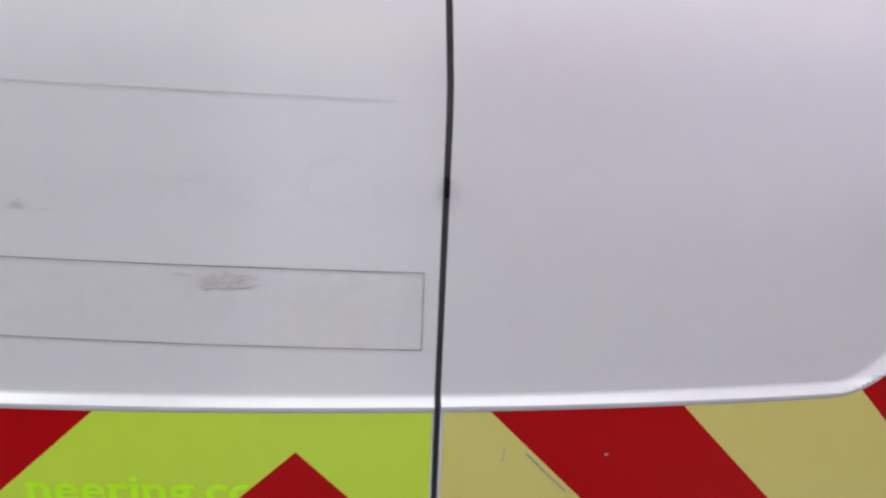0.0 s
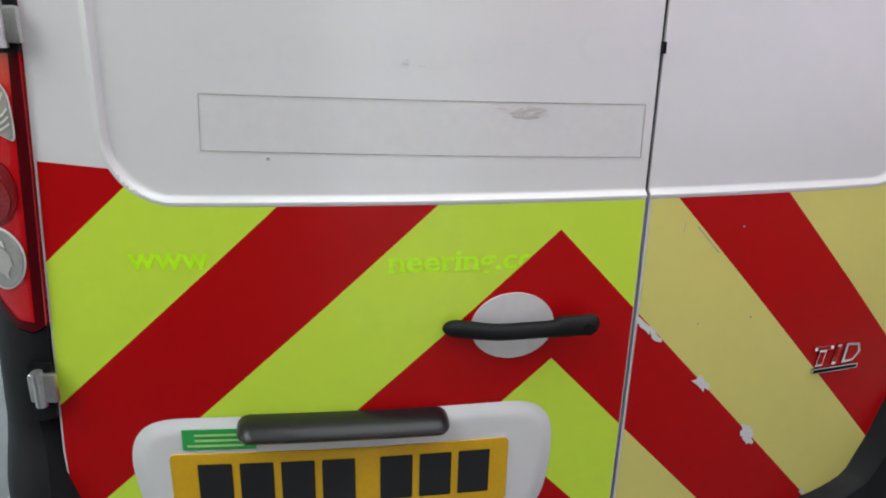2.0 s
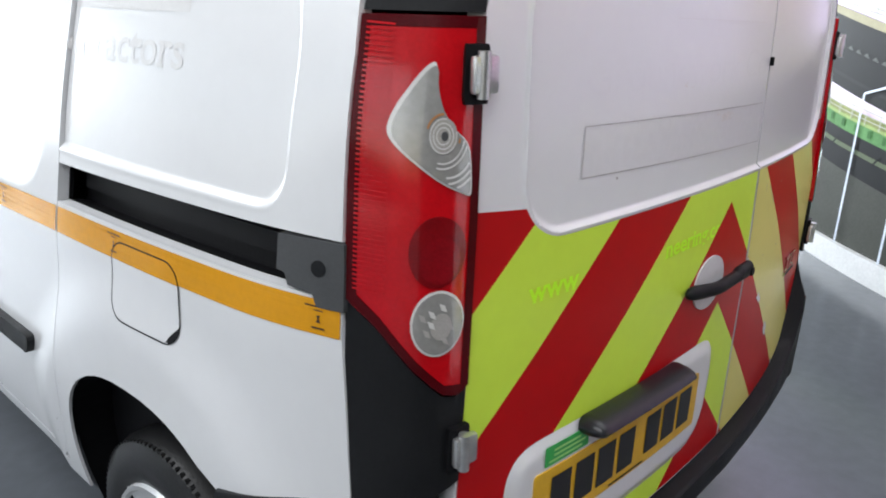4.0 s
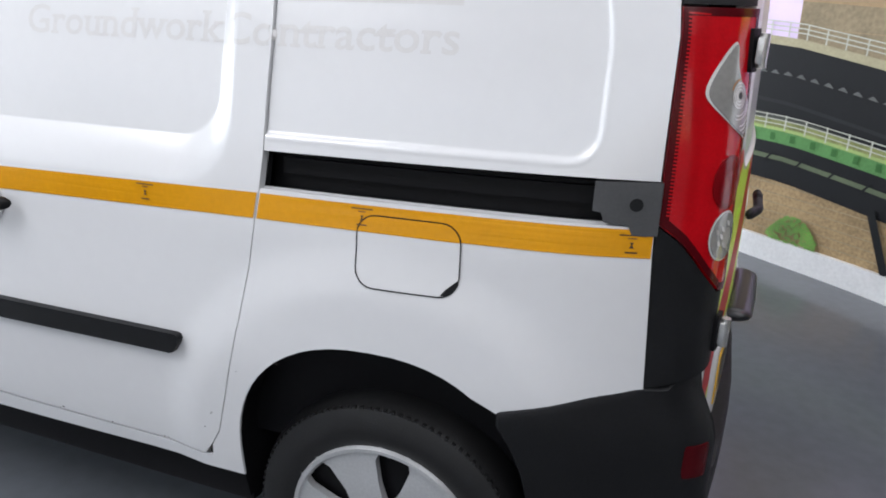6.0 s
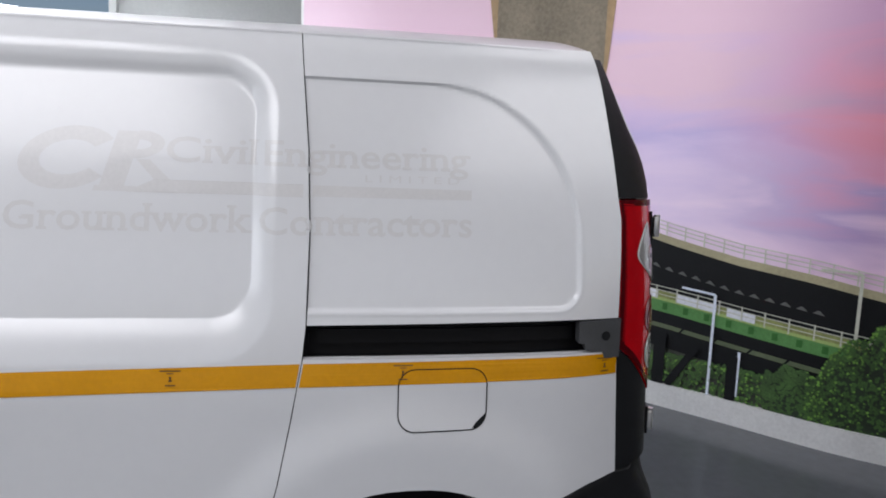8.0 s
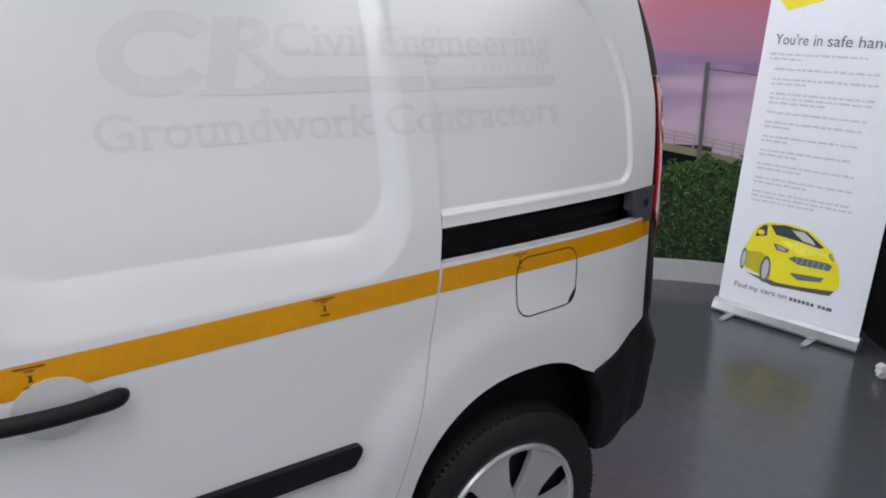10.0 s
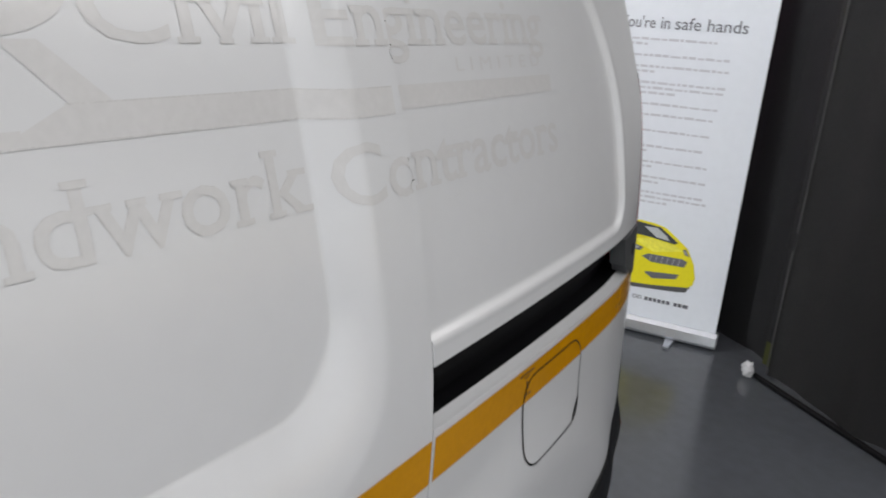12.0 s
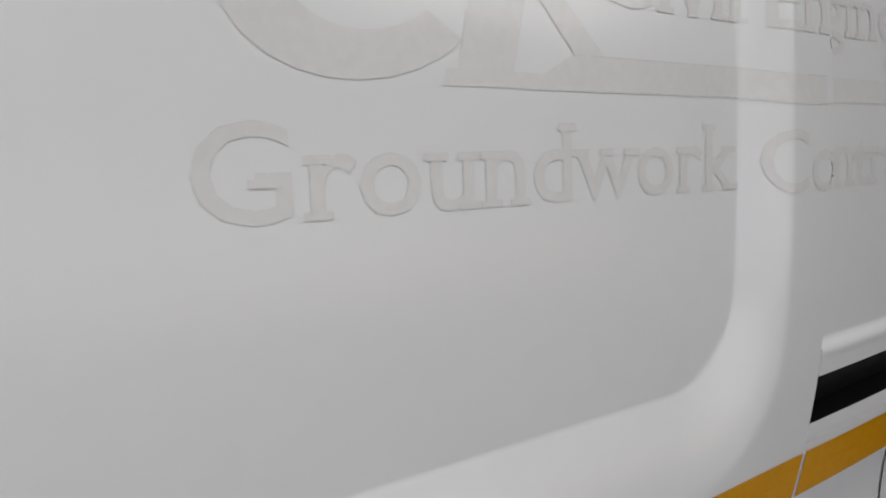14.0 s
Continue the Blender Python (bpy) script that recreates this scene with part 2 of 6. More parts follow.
def letters(body, u0, u1, v0, v1, fn, off, step=0.03, flip=False, shear=0.0, bold=0.0, ulines=(), serif=0.0, keep=()):
    """Lettering in the built-in font, fitted into a rectangle and laid on a surface."""
    cu = bpy.data.curves.new("lettering", "FONT")
    cu.body, cu.resolution_u, cu.shear, cu.offset = body, 3, shear, bold
    ob = new("lettering", cu)
    bpy.context.view_layer.update()
    me = ob.evaluated_get(bpy.context.evaluated_depsgraph_get()).to_mesh()
    bm = bmesh.new()
    bm.from_mesh(me)
    bpy.data.objects.remove(ob)
    bpy.data.curves.remove(cu)
    xs, ys = [v.co.x for v in bm.verts], [v.co.y for v in bm.verts]
    for v in bm.verts:
        a = (v.co.x - min(xs)) / (max(xs) - min(xs))
        v.co = (u0 + (u1 - u0) * a, v0 + (v1 - v0) * (v.co.y - min(ys)) / (max(ys) - min(ys)), 0)
    if serif:
        tall = v1 - v0
        feet = []
        for e in bm.edges:
            a, b = e.verts
            w = abs(a.co.x - b.co.x)
            if len(e.link_faces) == 1 and abs(a.co.y - b.co.y) < 0.004 * tall and 0.07 * tall < w < 0.26 * tall:
                mid = e.link_faces[0].calc_center_median().y
                feet.append((min(a.co.x, b.co.x), max(a.co.x, b.co.x), a.co.y, 1 if mid > a.co.y else -1))
        for k, (a, b, v, s) in enumerate(feet):
            q = [(a - serif, v), (b + serif, v), (b + serif, v + s * 0.085 * tall), (a - serif, v + s * 0.085 * tall)]
            bm.faces.new([bm.verts.new((*p, 0.00012 + 0.00006 * (k % 5))) for p in (q if s > 0 else reversed(q))])
    for co, no in keep:
        bmesh.ops.bisect_plane(bm, geom=bm.verts[:] + bm.edges[:] + bm.faces[:], dist=1e-6, plane_co=co, plane_no=no, clear_outer=True)
    for w in ulines:
        bmesh.ops.bisect_plane(bm, geom=bm.verts[:] + bm.edges[:] + bm.faces[:], dist=1e-6, plane_co=(w, 0, 0), plane_no=(1, 0, 0))
    if step:
        cut_grid(bm, min(u0, u1), max(u0, u1), v0, v1, step)
    if flip:
        bmesh.ops.reverse_faces(bm, faces=bm.faces)
    return lay(bm, fn, off)


def smooth01(t):
    t = min(1.0, max(0.0, t))
    return t * t * (3 - 2 * t)

# ---- the room ----
WALL_LINE = [(5.3, 2.5), (4.13, 1.36), (3.3, 0.60), (2.66, -0.13), (2.12, -0.76), (1.5, -1.33), (0.97, -1.78), (0.53, -2.24), (-0.3, -2.75), (-1.8, -3.1)]


def wall_curve(n=14):
    p = [Vector(q) for q in WALL_LINE]
    q = [2 * p[0] - p[1], *p, 2 * p[-1] - p[-2]]
    out = []
    for i in range(1, len(q) - 2):
        for k in range(n):
            t = k / n
            out.append(0.5 * (2 * q[i] + (q[i + 1] - q[i - 1]) * t + (2 * q[i - 1] - 5 * q[i] + 4 * q[i + 1] - q[i + 2]) * t * t
                              + (3 * q[i] - q[i - 1] - 3 * q[i + 1] + q[i + 2]) * t ** 3))
    return out + [p[-1]]


CURVE = wall_curve()
ARC = [0.0]
for _a, _b in zip(CURVE, CURVE[1:]):
    ARC.append(ARC[-1] + (_b - _a).length)


def on_wall(s, z, off=0.0):
    """A place on the curved wall: metres along it, height, and distance in front of it."""
    s = min(max(s, 0.0), ARC[-1] - 1e-6)
    i = next(k for k in range(len(ARC) - 1) if ARC[k + 1] > s)
    k = (s - ARC[i]) / (ARC[i + 1] - ARC[i])
    p = CURVE[i].lerp(CURVE[i + 1], k)
    d0 = (CURVE[min(i + 1, len(CURVE) - 1)] - CURVE[max(i - 1, 0)]).normalized()
    d1 = (CURVE[min(i + 2, len(CURVE) - 1)] - CURVE[i]).normalized()
    d = d0.lerp(d1, k).normalized()
    return Vector((p.x + d.y * off, p.y - d.x * off, z))


ROOM_H = 3.4
bm = bmesh.new()
box_bm(bm, (-7.2, -6.0, -0.1), (6.6, 9.2, 0.0))
tagged(part("floor", bm, FLOOR, smooth=False), "glossy grey painted showroom floor with scuffs", "floor", kind="structure")
bm = bmesh.new()
box_bm(bm, (-7.2, -6.0, ROOM_H), (6.6, 9.2, ROOM_H + 0.1))
tagged(part("ceiling", bm, CEIL, smooth=False), "plain pale ceiling boards", "ceiling", kind="structure")


def plain_wall(name, lo, hi):
    bm = bmesh.new()
    box_bm(bm, lo, hi)
    return tagged(part(name, bm, WHITEWALL, smooth=False), "plain white painted showroom wall", "wall", kind="structure")


plain_wall("wall_south", (-7.2, -6.1, 0), (6.6, -6.0, ROOM_H))
plain_wall("wall_east", (6.6, -6.1, 0), (6.7, 3.4, ROOM_H))


def window_wall(name, along, fixed, lo, hi, n):
    """A wall of shop windows: a low plinth, a head beam, mullions, panes."""
    t = thing(name, "wall of tall shop windows with pale frames", "window", kind="structure")
    def bx(nm, a0, a1, z0, z1, d0, d1, m):
        bm = bmesh.new()
        if along == "y":
            box_bm(bm, (fixed + d0, a0, z0), (fixed + d1, a1, z1))
        else:
            box_bm(bm, (a0, fixed + d0, z0), (a1, fixed + d1, z1))
        return part(nm, bm, m, t, smooth=False)
    sgn = -1 if along == "y" else 1
    bx("plinth", lo, hi, 0, 0.35, 0, sgn * 0.15, WHITEWALL)
    bx("head_beam", lo, hi, 3.1, ROOM_H, 0, sgn * 0.15, WHITEWALL)
    for i in range(n + 1):
        a = lo + (hi - lo) * i / n
        bx("mullion", a - 0.04, a + 0.04, 0.35, 3.1, 0, sgn * 0.1, WHITEWALL)
    for i in range(n):
        a, b = lo + (hi - lo) * i / n + 0.04, lo + (hi - lo) * (i + 1) / n - 0.04
        p = bx("pane", a, b, 0.35, 3.1, sgn * 0.04, sgn * 0.05, DAYGLASS)
        p.visible_shadow = False


DAYGLASS = bpy.data.materials.new("window_glass")
DAYGLASS.use_nodes = True
_b = DAYGLASS.node_tree.nodes["Principled BSDF"]
_b.inputs["Transmission Weight"].default_value, _b.inputs["Roughness"].default_value, _b.inputs["IOR"].default_value = 1.0, 0.0, 1.05
window_wall("window_1", "y", -7.0, -6.0, 9.2, 9)
window_wall("window_3", "y", 6.6, 3.4, 9.2, 4)
window_wall("window_2", "x", 9.0, -7.0, 6.6, 8)
bm = bmesh.new()
box_bm(bm, (-60, -60, -0.4), (60, 60, -0.12))
tagged(part("ground", bm, mat("pale_forecourt", (0.30, 0.30, 0.29), 0.8, vary=0.15, scale=0.5), smooth=False), "pale paved forecourt outside the windows", "ground", kind="structure")

# curved wall that carries the mural, and its white skirting
WALL_START = 1.9
bm = sheet([[(WALL_START, 0.0), (ARC[-1], 0.0), (ARC[-1], ROOM_H), (WALL_START, ROOM_H)]], on_wall, -0.012, 0.1, 0.12)
tagged(part("wall_mural", bm, WHITEWALL), "curved showroom wall that carries a printed mural", "wall", kind="structure")
bm = sheet([[(WALL_START, 0.0), (ARC[-1], 0.0), (ARC[-1], 0.14), (WALL_START, 0.14)]], on_wall, 0.035, 0.034, 0.12)
tagged(part("baseboard", bm, SKIRT), "scuffed white skirting below the mural", "skirting", kind="structure")


# mural: printed evening view of road bridges over a river bank
def sky_print():
    m = bpy.data.materials.new("printed_evening_sky")
    m.use_nodes = True
    nt = m.node_tree
    b = nt.nodes["Principled BSDF"]
    b.inputs["Roughness"].default_value = 0.45
    geo = nt.nodes.new("ShaderNodeNewGeometry")
    sep = nt.nodes.new("ShaderNodeSeparateXYZ")
    nt.links.new(geo.outputs["Position"], sep.inputs[0])
    mp = nt.nodes.new("ShaderNodeMapping")
    mp.inputs["Scale"].default_value = (0.55, 0.55, 2.3)
    nt.links.new(geo.outputs["Position"], mp.inputs["Vector"])
    ns = nt.nodes.new("ShaderNodeTexNoise")
    ns.inputs["Scale"].default_value, ns.inputs["Detail"].default_value, ns.inputs["Distortion"].default_value = 1.3, 5.0, 0.6
    nt.links.new(mp.outputs[0], ns.inputs["Vector"])
    h = nt.nodes.new("ShaderNodeMapRange")
    h.inputs["From Min"].default_value, h.inputs["From Max"].default_value = 0.6, 3.2
    nt.links.new(sep.outputs["Z"], h.inputs["Value"])
    mul = nt.nodes.new("ShaderNodeMath")
    mul.operation, mul.inputs[1].default_value = "MULTIPLY_ADD", 0.62
    nt.links.new(ns.outputs["Fac"], mul.inputs[0])
    nt.links.new(h.outputs[0], mul.inputs[2])
    ramp = nt.nodes.new("ShaderNodeValToRGB")
    stops = ((0.20, (0.78, 0.54, 0.64)), (0.38, (0.78, 0.60, 0.74)), (0.50, (0.68, 0.48, 0.64)), (0.58, (0.36, 0.26, 0.47)),
             (0.66, (0.58, 0.27, 0.41)), (0.76, (0.62, 0.21, 0.28)), (0.90, (0.40, 0.22, 0.36)))
    el = ramp.color_ramp.elements
    el[0].position, el[0].color = stops[0][0], (*stops[0][1], 1)
    el[1].position, el[1].color = stops[-1][0], (*stops[-1][1], 1)
    for p, c in stops[1:-1]:
        e = el.new(p)
        e.color = (*c, 1)
    nt.links.new(mul.outputs[0], ramp.inputs["Fac"])
    pale = nt.nodes.new("ShaderNodeValToRGB")
    tones = ((0.30, (0.80, 0.67, 0.80)), (0.46, (0.78, 0.63, 0.79)), (0.60, (0.64, 0.52, 0.74)), (0.70, (0.50, 0.42, 0.68)), (0.80, (0.62, 0.47, 0.68)), (0.90, (0.72, 0.50, 0.60)))
    el = pale.color_ramp.elements
    el[0].position, el[0].color = tones[0][0], (*tones[0][1], 1)
    el[1].position, el[1].color = tones[-1][0], (*tones[-1][1], 1)
    for p, c in tones[1:-1]:
        e = el.new(p)
        e.color = (*c, 1)
    nt.links.new(mul.outputs[0], pale.inputs["Fac"])
    side_ = nt.nodes.new("ShaderNodeMapRange")
    side_.interpolation_type = "SMOOTHSTEP"
    side_.inputs["From Min"].default_value, side_.inputs["From Max"].default_value = 0.8, 1.7
    nt.links.new(sep.outputs["X"], side_.inputs["Value"])
    blend = nt.nodes.new("ShaderNodeMix")
    blend.data_type = "RGBA"
    nt.links.new(side_.outputs[0], blend.inputs["Factor"])
    nt.links.new(ramp.outputs["Color"], blend.inputs["A"])
    nt.links.new(pale.outputs["Color"], blend.inputs["B"])
    nt.links.new(blend.outputs["Result"], b.inputs["Base Color"])
    return m


MURAL = thing("mural", "large printed mural of road bridges under a pink evening sky", "mural", tuple(on_wall(4.6, 0.14)))
part("sky", sheet([[(1.95, 0.14), (7.9, 0.14), (7.9, 3.3), (1.95, 3.3)]], on_wall, 0.003, 0, 0.06), sky_print(), MURAL, "pink and violet evening sky")
PR_DARK = solid("print_dark_steel", (0.004, 0.0045, 0.006))
PR_MID = solid("print_shadow_grey", (0.055, 0.058, 0.05))
PR_CREAM = solid("print_cream_edge", (0.34, 0.31, 0.20))
PR_GREEN = solid("print_green_girder", (0.085, 0.225, 0.07))
PR_STONE = mat("print_stone", (0.33, 0.228, 0.128), 0.6, vary=0.2, scale=1.6, spec=0.2)
PR_STONE2 = mat("print_stone_shade", (0.24, 0.19, 0.11), 0.6, vary=0.3, scale=3)
PR_RAIL = solid("print_pale_rail", (0.48, 0.49, 0.42))
PR_LEAF = mat("print_leaves", (0.035, 0.085, 0.018), 0.6, vary=0.6, scale=9)
PR_LEAF2 = mat("print_bright_leaves", (0.11, 0.25, 0.035), 0.6, vary=0.5, scale=12)
PR_LEAF3 = mat("print_dark_leaves", (0.010, 0.022, 0.009), 0.6, vary=0.6, scale=9)
PR_PALE = solid("print_pale_sky_gap", (0.62, 0.64, 0.70))
PR_BLUE = solid("print_pale_lamp_post", (0.62, 0.68, 0.78))


def prt(name, polys, m, off, step=0.12):
    return part(name, sheet(polys, on_wall, off, 0, step), m, MURAL)


def band(z_at, lo, hi, s0, s1, n=16):
    """An outline along the wall between z_at(s) + lo and z_at(s) + hi."""
    ss = [s0 + (s1 - s0) * i / n for i in range(n + 1)]
    return [(s, z_at(s) + lo) for s in ss] + [(s, z_at(s) + hi) for s in reversed(ss)]


def along(pts, s):
    """Height at s on a line through (s, z) points."""
    for (a, za), (b, zb) in zip(pts, pts[1:]):
        if s <= b:
            return za + (zb - za) * (s - a) / (b - a)
    return pts[-1][1]


def deck(s):
    """Height of the upper bridge's edge along the wall."""
    return along(((1.9, 1.56), (2.57, 1.43), (3.2, 1.31), (3.92, 1.265), (4.36, 1.195), (4.77, 1.125), (5.12, 1.04), (5.53, 0.965), (5.98, 0.92), (6.31, 0.868), (6.75, 0.80), (7.9, 0.62)), s)


def girder(s):
    """Height of the lower bridge's green girder along the wall."""
    return along(((1.9, 0.98), (2.66, 0.86), (3.36, 0.775), (3.96, 0.765), (4.6, 0.69), (5.13, 0.655), (5.6, 0.607), (6.2, 0.56), (6.6, 0.53)), s)


PR_CHORD = solid("print_worn_steel", (0.012, 0.013, 0.015))
PR_LIME = solid("print_pale_flange", (0.30, 0.40, 0.14))
PR_RIB = solid("print_rib", (0.035, 0.13, 0.03))
PR_GAP = solid("print_grey_gap", (0.10, 0.105, 0.10))
PR_BAND = solid("print_grey_green_band", (0.095, 0.12, 0.07))
PR_GRASS = mat("print_dry_grass", (0.22, 0.24, 0.09), 0.6, vary=0.4, scale=7, spec=0.2)


def thin(s0, z0, s1, z1, w):
    d = Vector((s1 - s0, z1 - z0)).normalized()
    n = Vector((-d.y, d.x)) * w / 2
    return [(s0 + n.x, z0 + n.y), (s0 - n.x, z0 - n.y), (s1 - n.x, z1 - n.y), (s1 + n.x, z1 + n.y)]


PR_COURSE = mat("print_stone_joint", (0.30, 0.215, 0.12), 0.6, vary=0.2, scale=3)
# stone tower behind the bridges
prt("stone_tower", [[(3.90, 0.9), (4.615, 0.9), (4.60, 1.70), (4.59, 1.76), (4.615, 1.86), (4.64, 2.10), (4.70, 2.9), (3.72, 2.9), (3.84, 2.1), (3.87, 1.76), (3.88, 1.70)]], PR_STONE, 0.006)
def collar(s):
    """The tower's stone ring, drawn as a shallow curve."""
    return 1.80 - 0.10 * ((s - 4.13) / 0.48) ** 2


prt("tower_head", [band(collar, 0.0, 1.1, 3.84, 4.61)], mat("print_grey_stone", (0.20, 0.17, 0.125), 0.6, vary=0.25, scale=3, spec=0.2), 0.0075)
prt("tower_foot", [[(3.90, 0.9), (4.61, 0.9), (4.605, 1.42), (3.89, 1.46)]], mat("print_weathered_stone", (0.25, 0.20, 0.125), 0.6, vary=0.25, scale=3, spec=0.2), 0.0070)
prt("tower_collar", [band(collar, -0.022, 0.022, 3.83, 4.63)], PR_STONE2, 0.0085)
prt("collar_shade", [band(collar, 0.016, 0.026, 3.83, 4.63)], PR_MID, 0.0088)
for i in range(18):
    q = 3.90 + i * 0.039
    z = collar(q) + (0.085 if i % 2 else 0.125)
    prt("tower_slot", [[(q, z), (q + 0.011, z), (q + 0.011, z + 0.034), (q, z + 0.034)]], PR_MID, 0.009, 0.5)
for k, zc in enumerate((1.05, 1.18, 1.32, 1.47, 1.61)):
    prt("stone_course", [thin(3.9, zc, 4.6, zc - 0.02, 0.005)], PR_COURSE, 0.0075, 0.2)
# the bank behind the bridges
prt("river_bank", [band(lambda s: 0.14, 0, 0.72, 1.95, 6.6)], PR_MID, 0.005)
prt("stone_abutment", [[(3.5, 0.14), (4.95, 0.14), (4.95, 0.52), (3.5, 0.52)]], mat("print_brown_stone", (0.30, 0.21, 0.11), 0.6, vary=0.35, scale=4, spec=0.2), 0.007)
for k in range(6):
    prt("stone_course", [thin(3.5, 0.19 + k * 0.055, 4.95, 0.18 + k * 0.05, 0.005)], PR_STONE2, 0.0078, 0.2)
# upper bridge
prt("upper_deck", [band(deck, -0.175, -0.03, 1.95, 7.9, 48)], PR_DARK, 0.009)
prt("deck_edge", [band(deck, -0.045, 0.0, 1.95, 7.9, 48)], PR_CREAM, 0.011)
prt("deck_soffit", [band(deck, -0.42, -0.17, 1.95, 6.6, 48)], PR_DARK, 0.009)
for k in range(48):
    s = 2.0 + k * 0.084
    prt("truss_gap", [[(s, deck(s) - 0.200), (s + 0.060, deck(s + 0.06) - 0.202), (s + 0.034, deck(s + 0.034) - 0.181), (s + 0.024, deck(s + 0.024) - 0.181)]], PR_GAP, 0.012, 0.5)
prt("lower_chord", [band(deck, -0.36, -0.34, 1.95, 6.6, 48)], PR_CHORD, 0.011)
for h in (0.028, 0.052, 0.076):
    prt("railing", [band(deck, h, h + 0.006, 1.95, 7.9, 48)], PR_RAIL, 0.012)
for k in range(52):
    s = 2.0 + k * 0.115
    prt("rail_post", [thin(s, deck(s), s, deck(s) + 0.082, 0.008)], PR_RAIL, 0.013, 0.5)
# lower green bridge
prt("verge", [band(girder, 0.0, 0.05, 1.95, 6.6, 36)], PR_GRASS, 0.0125)
prt("green_girder", [band(girder, -0.075, 0.0, 1.95, 6.6, 36)], PR_GREEN, 0.014)
prt("girder_flange", [band(girder, -0.006, 0.012, 1.95, 6.6, 36)], PR_LIME, 0.016)
prt("girder_shadow", [band(girder, -0.29, -0.075, 1.95, 6.6, 36)], PR_DARK, 0.012)
prt("girder_light", [band(girder, -0.172, -0.146, 1.95, 6.4, 36)], PR_BAND, 0.014)
for k in range(22):
    s = 2.02 + k * 0.2
    prt("girder_brace", [thin(s, girder(s) - 0.19, s + 0.05, girder(s) - 0.13, 0.012)], PR_DARK, 0.0155, 0.5)
for h in (0.028, 0.052, 0.076):
    prt("railing", [band(girder, h, h + 0.005, 1.95, 6.6, 36)], PR_RAIL, 0.017)
for k in range(36):
    s = 2.0 + k * 0.128
    prt("rail_post", [thin(s, girder(s), s, girder(s) + 0.084, 0.008)], PR_RAIL, 0.018, 0.5)
    prt("girder_rib", [thin(s + 0.06, girder(s) - 0.062, s + 0.06, girder(s) - 0.022, 0.03)], PR_RIB, 0.018, 0.5)
for s0, s1 in ((4.86, 5.08), (5.20, 5.44), (5.50, 5.66)):
    prt("far_lorry", [[(s0, girder(s0) + 0.004), (s1, girder(s1) + 0.004), (s1, girder(s1) + 0.052), (s0, girder(s0) + 0.058)]], PR_PALE, 0.0165, 0.3)
for s0, z0, s1, z1, w in ((4.50, 0.45, 4.65, 0.14, 0.045), (4.72, 0.45, 4.725, 0.14, 0.065), (4.92, 0.45, 4.76, 0.16, 0.05), (4.94, 0.45, 5.02, 0.14, 0.045),
                          (5.12, 0.45, 5.12, 0.14, 0.075), (5.34, 0.40, 5.18, 0.14, 0.045), (5.56, 0.40, 5.56, 0.14, 0.06)):
    prt("pier", [thin(s0, z0, s1, z1, w)], PR_DARK, 0.0245, 0.3)
# lamp posts
for s, top, foot, arm, rise in ((2.85, 1.00, 0.14, 0.27, 0.08), (3.24, 0.55, 0.14, 0.0, 0.0), (3.395, 0.29, 0.16, 0.0, 0.0), (5.43, 0.735, 0.14, -0.20, 0.015), (5.015, 0.45, 0.14, 0.0, 0.0), (5.593, 0.43, 0.17, 0.0, 0.0), (6.16, 0.96, 0.60, -0.19, 0.0)):
    polys = [thin(s, foot, s, top, 0.016)]
    if arm:
        polys.append(thin(s, top, s + arm, top + rise, 0.013))
    prt("lamp_post", polys, PR_BLUE if s < 6 else PR_RAIL, 0.0225, 0.3)
prt("tall_pole", [thin(6.53, 0.72, 6.503, 1.347, 0.026)], solid("print_pole", (0.17, 0.15, 0.17)), 0.0225, 0.3)
prt("pole_wire", [thin(6.503, 1.31, 7.6, 1.22, 0.004)], PR_MID, 0.0225, 0.3)


def leaf_cloud(name, s0, s1, top, m, off, n, size, seed):
    """Many small printed leaf tufts below an uneven outline."""
    rnd = random.Random(seed)
    bm = bmesh.new()
    for _ in range(n):
        s = rnd.uniform(s0, s1)
        z = 0.14 + (top(s) - 0.14) * (1 - rnd.random() ** 1.6 * 1.0)
        r = size * rnd.uniform(0.5, 1.3)
        a0 = rnd.uniform(0, 6.28)
        o = off + rnd.uniform(0, 0.003)
        ps = [on_wall(s + r * math.cos(a0 + k * 1.257) * rnd.uniform(0.5, 1.1), max(0.141, z + r * math.sin(a0 + k * 1.257) * rnd.uniform(0.5, 1.1)), o) for k in range(5)]
        bm.faces.new([bm.verts.new(p) for p in ps])
    return tagged(part(name, bm, m, MURAL), kind="stuff")


def hedge(s):
    return along(((5.0, 0.30), (5.7, 0.37), (6.0, 0.40), (6.11, 0.56), (6.26, 0.70), (6.44, 0.77), (6.75, 0.79), (7.9, 0.74)), s) + 0.022 * math.sin(s * 27) - 0.012 * math.sin(s * 61)


prt("hedge_mass", [[(5.75, 0.14), (7.9, 0.14)] + [(s, hedge(s) - 0.05) for s in [7.9 - i * 0.05 for i in range(44)]]], PR_LEAF3, 0.0235)
leaf_cloud("hedge_print", 5.75, 7.9, hedge, PR_LEAF, 0.025, 4600, 0.013, 3)
leaf_cloud("hedge_highlight", 5.95, 7.9, lambda s: hedge(s) + 0.015, PR_LEAF2, 0.029, 1100, 0.008, 4)
leaf_cloud("bush_print", 3.93, 4.24, lambda s: 0.17 + 0.13 * max(0.0, 1 - ((s - 4.085) / 0.16) ** 2), PR_LEAF2, 0.024, 420, 0.011, 5)
leaf_cloud("far_tree_print", 4.97, 5.85, lambda s: 0.33, PR_LEAF, 0.0195, 900, 0.014, 6)
leaf_cloud("far_tree_light", 4.97, 5.85, lambda s: 0.32, PR_LEAF2, 0.0205, 200, 0.009, 9)


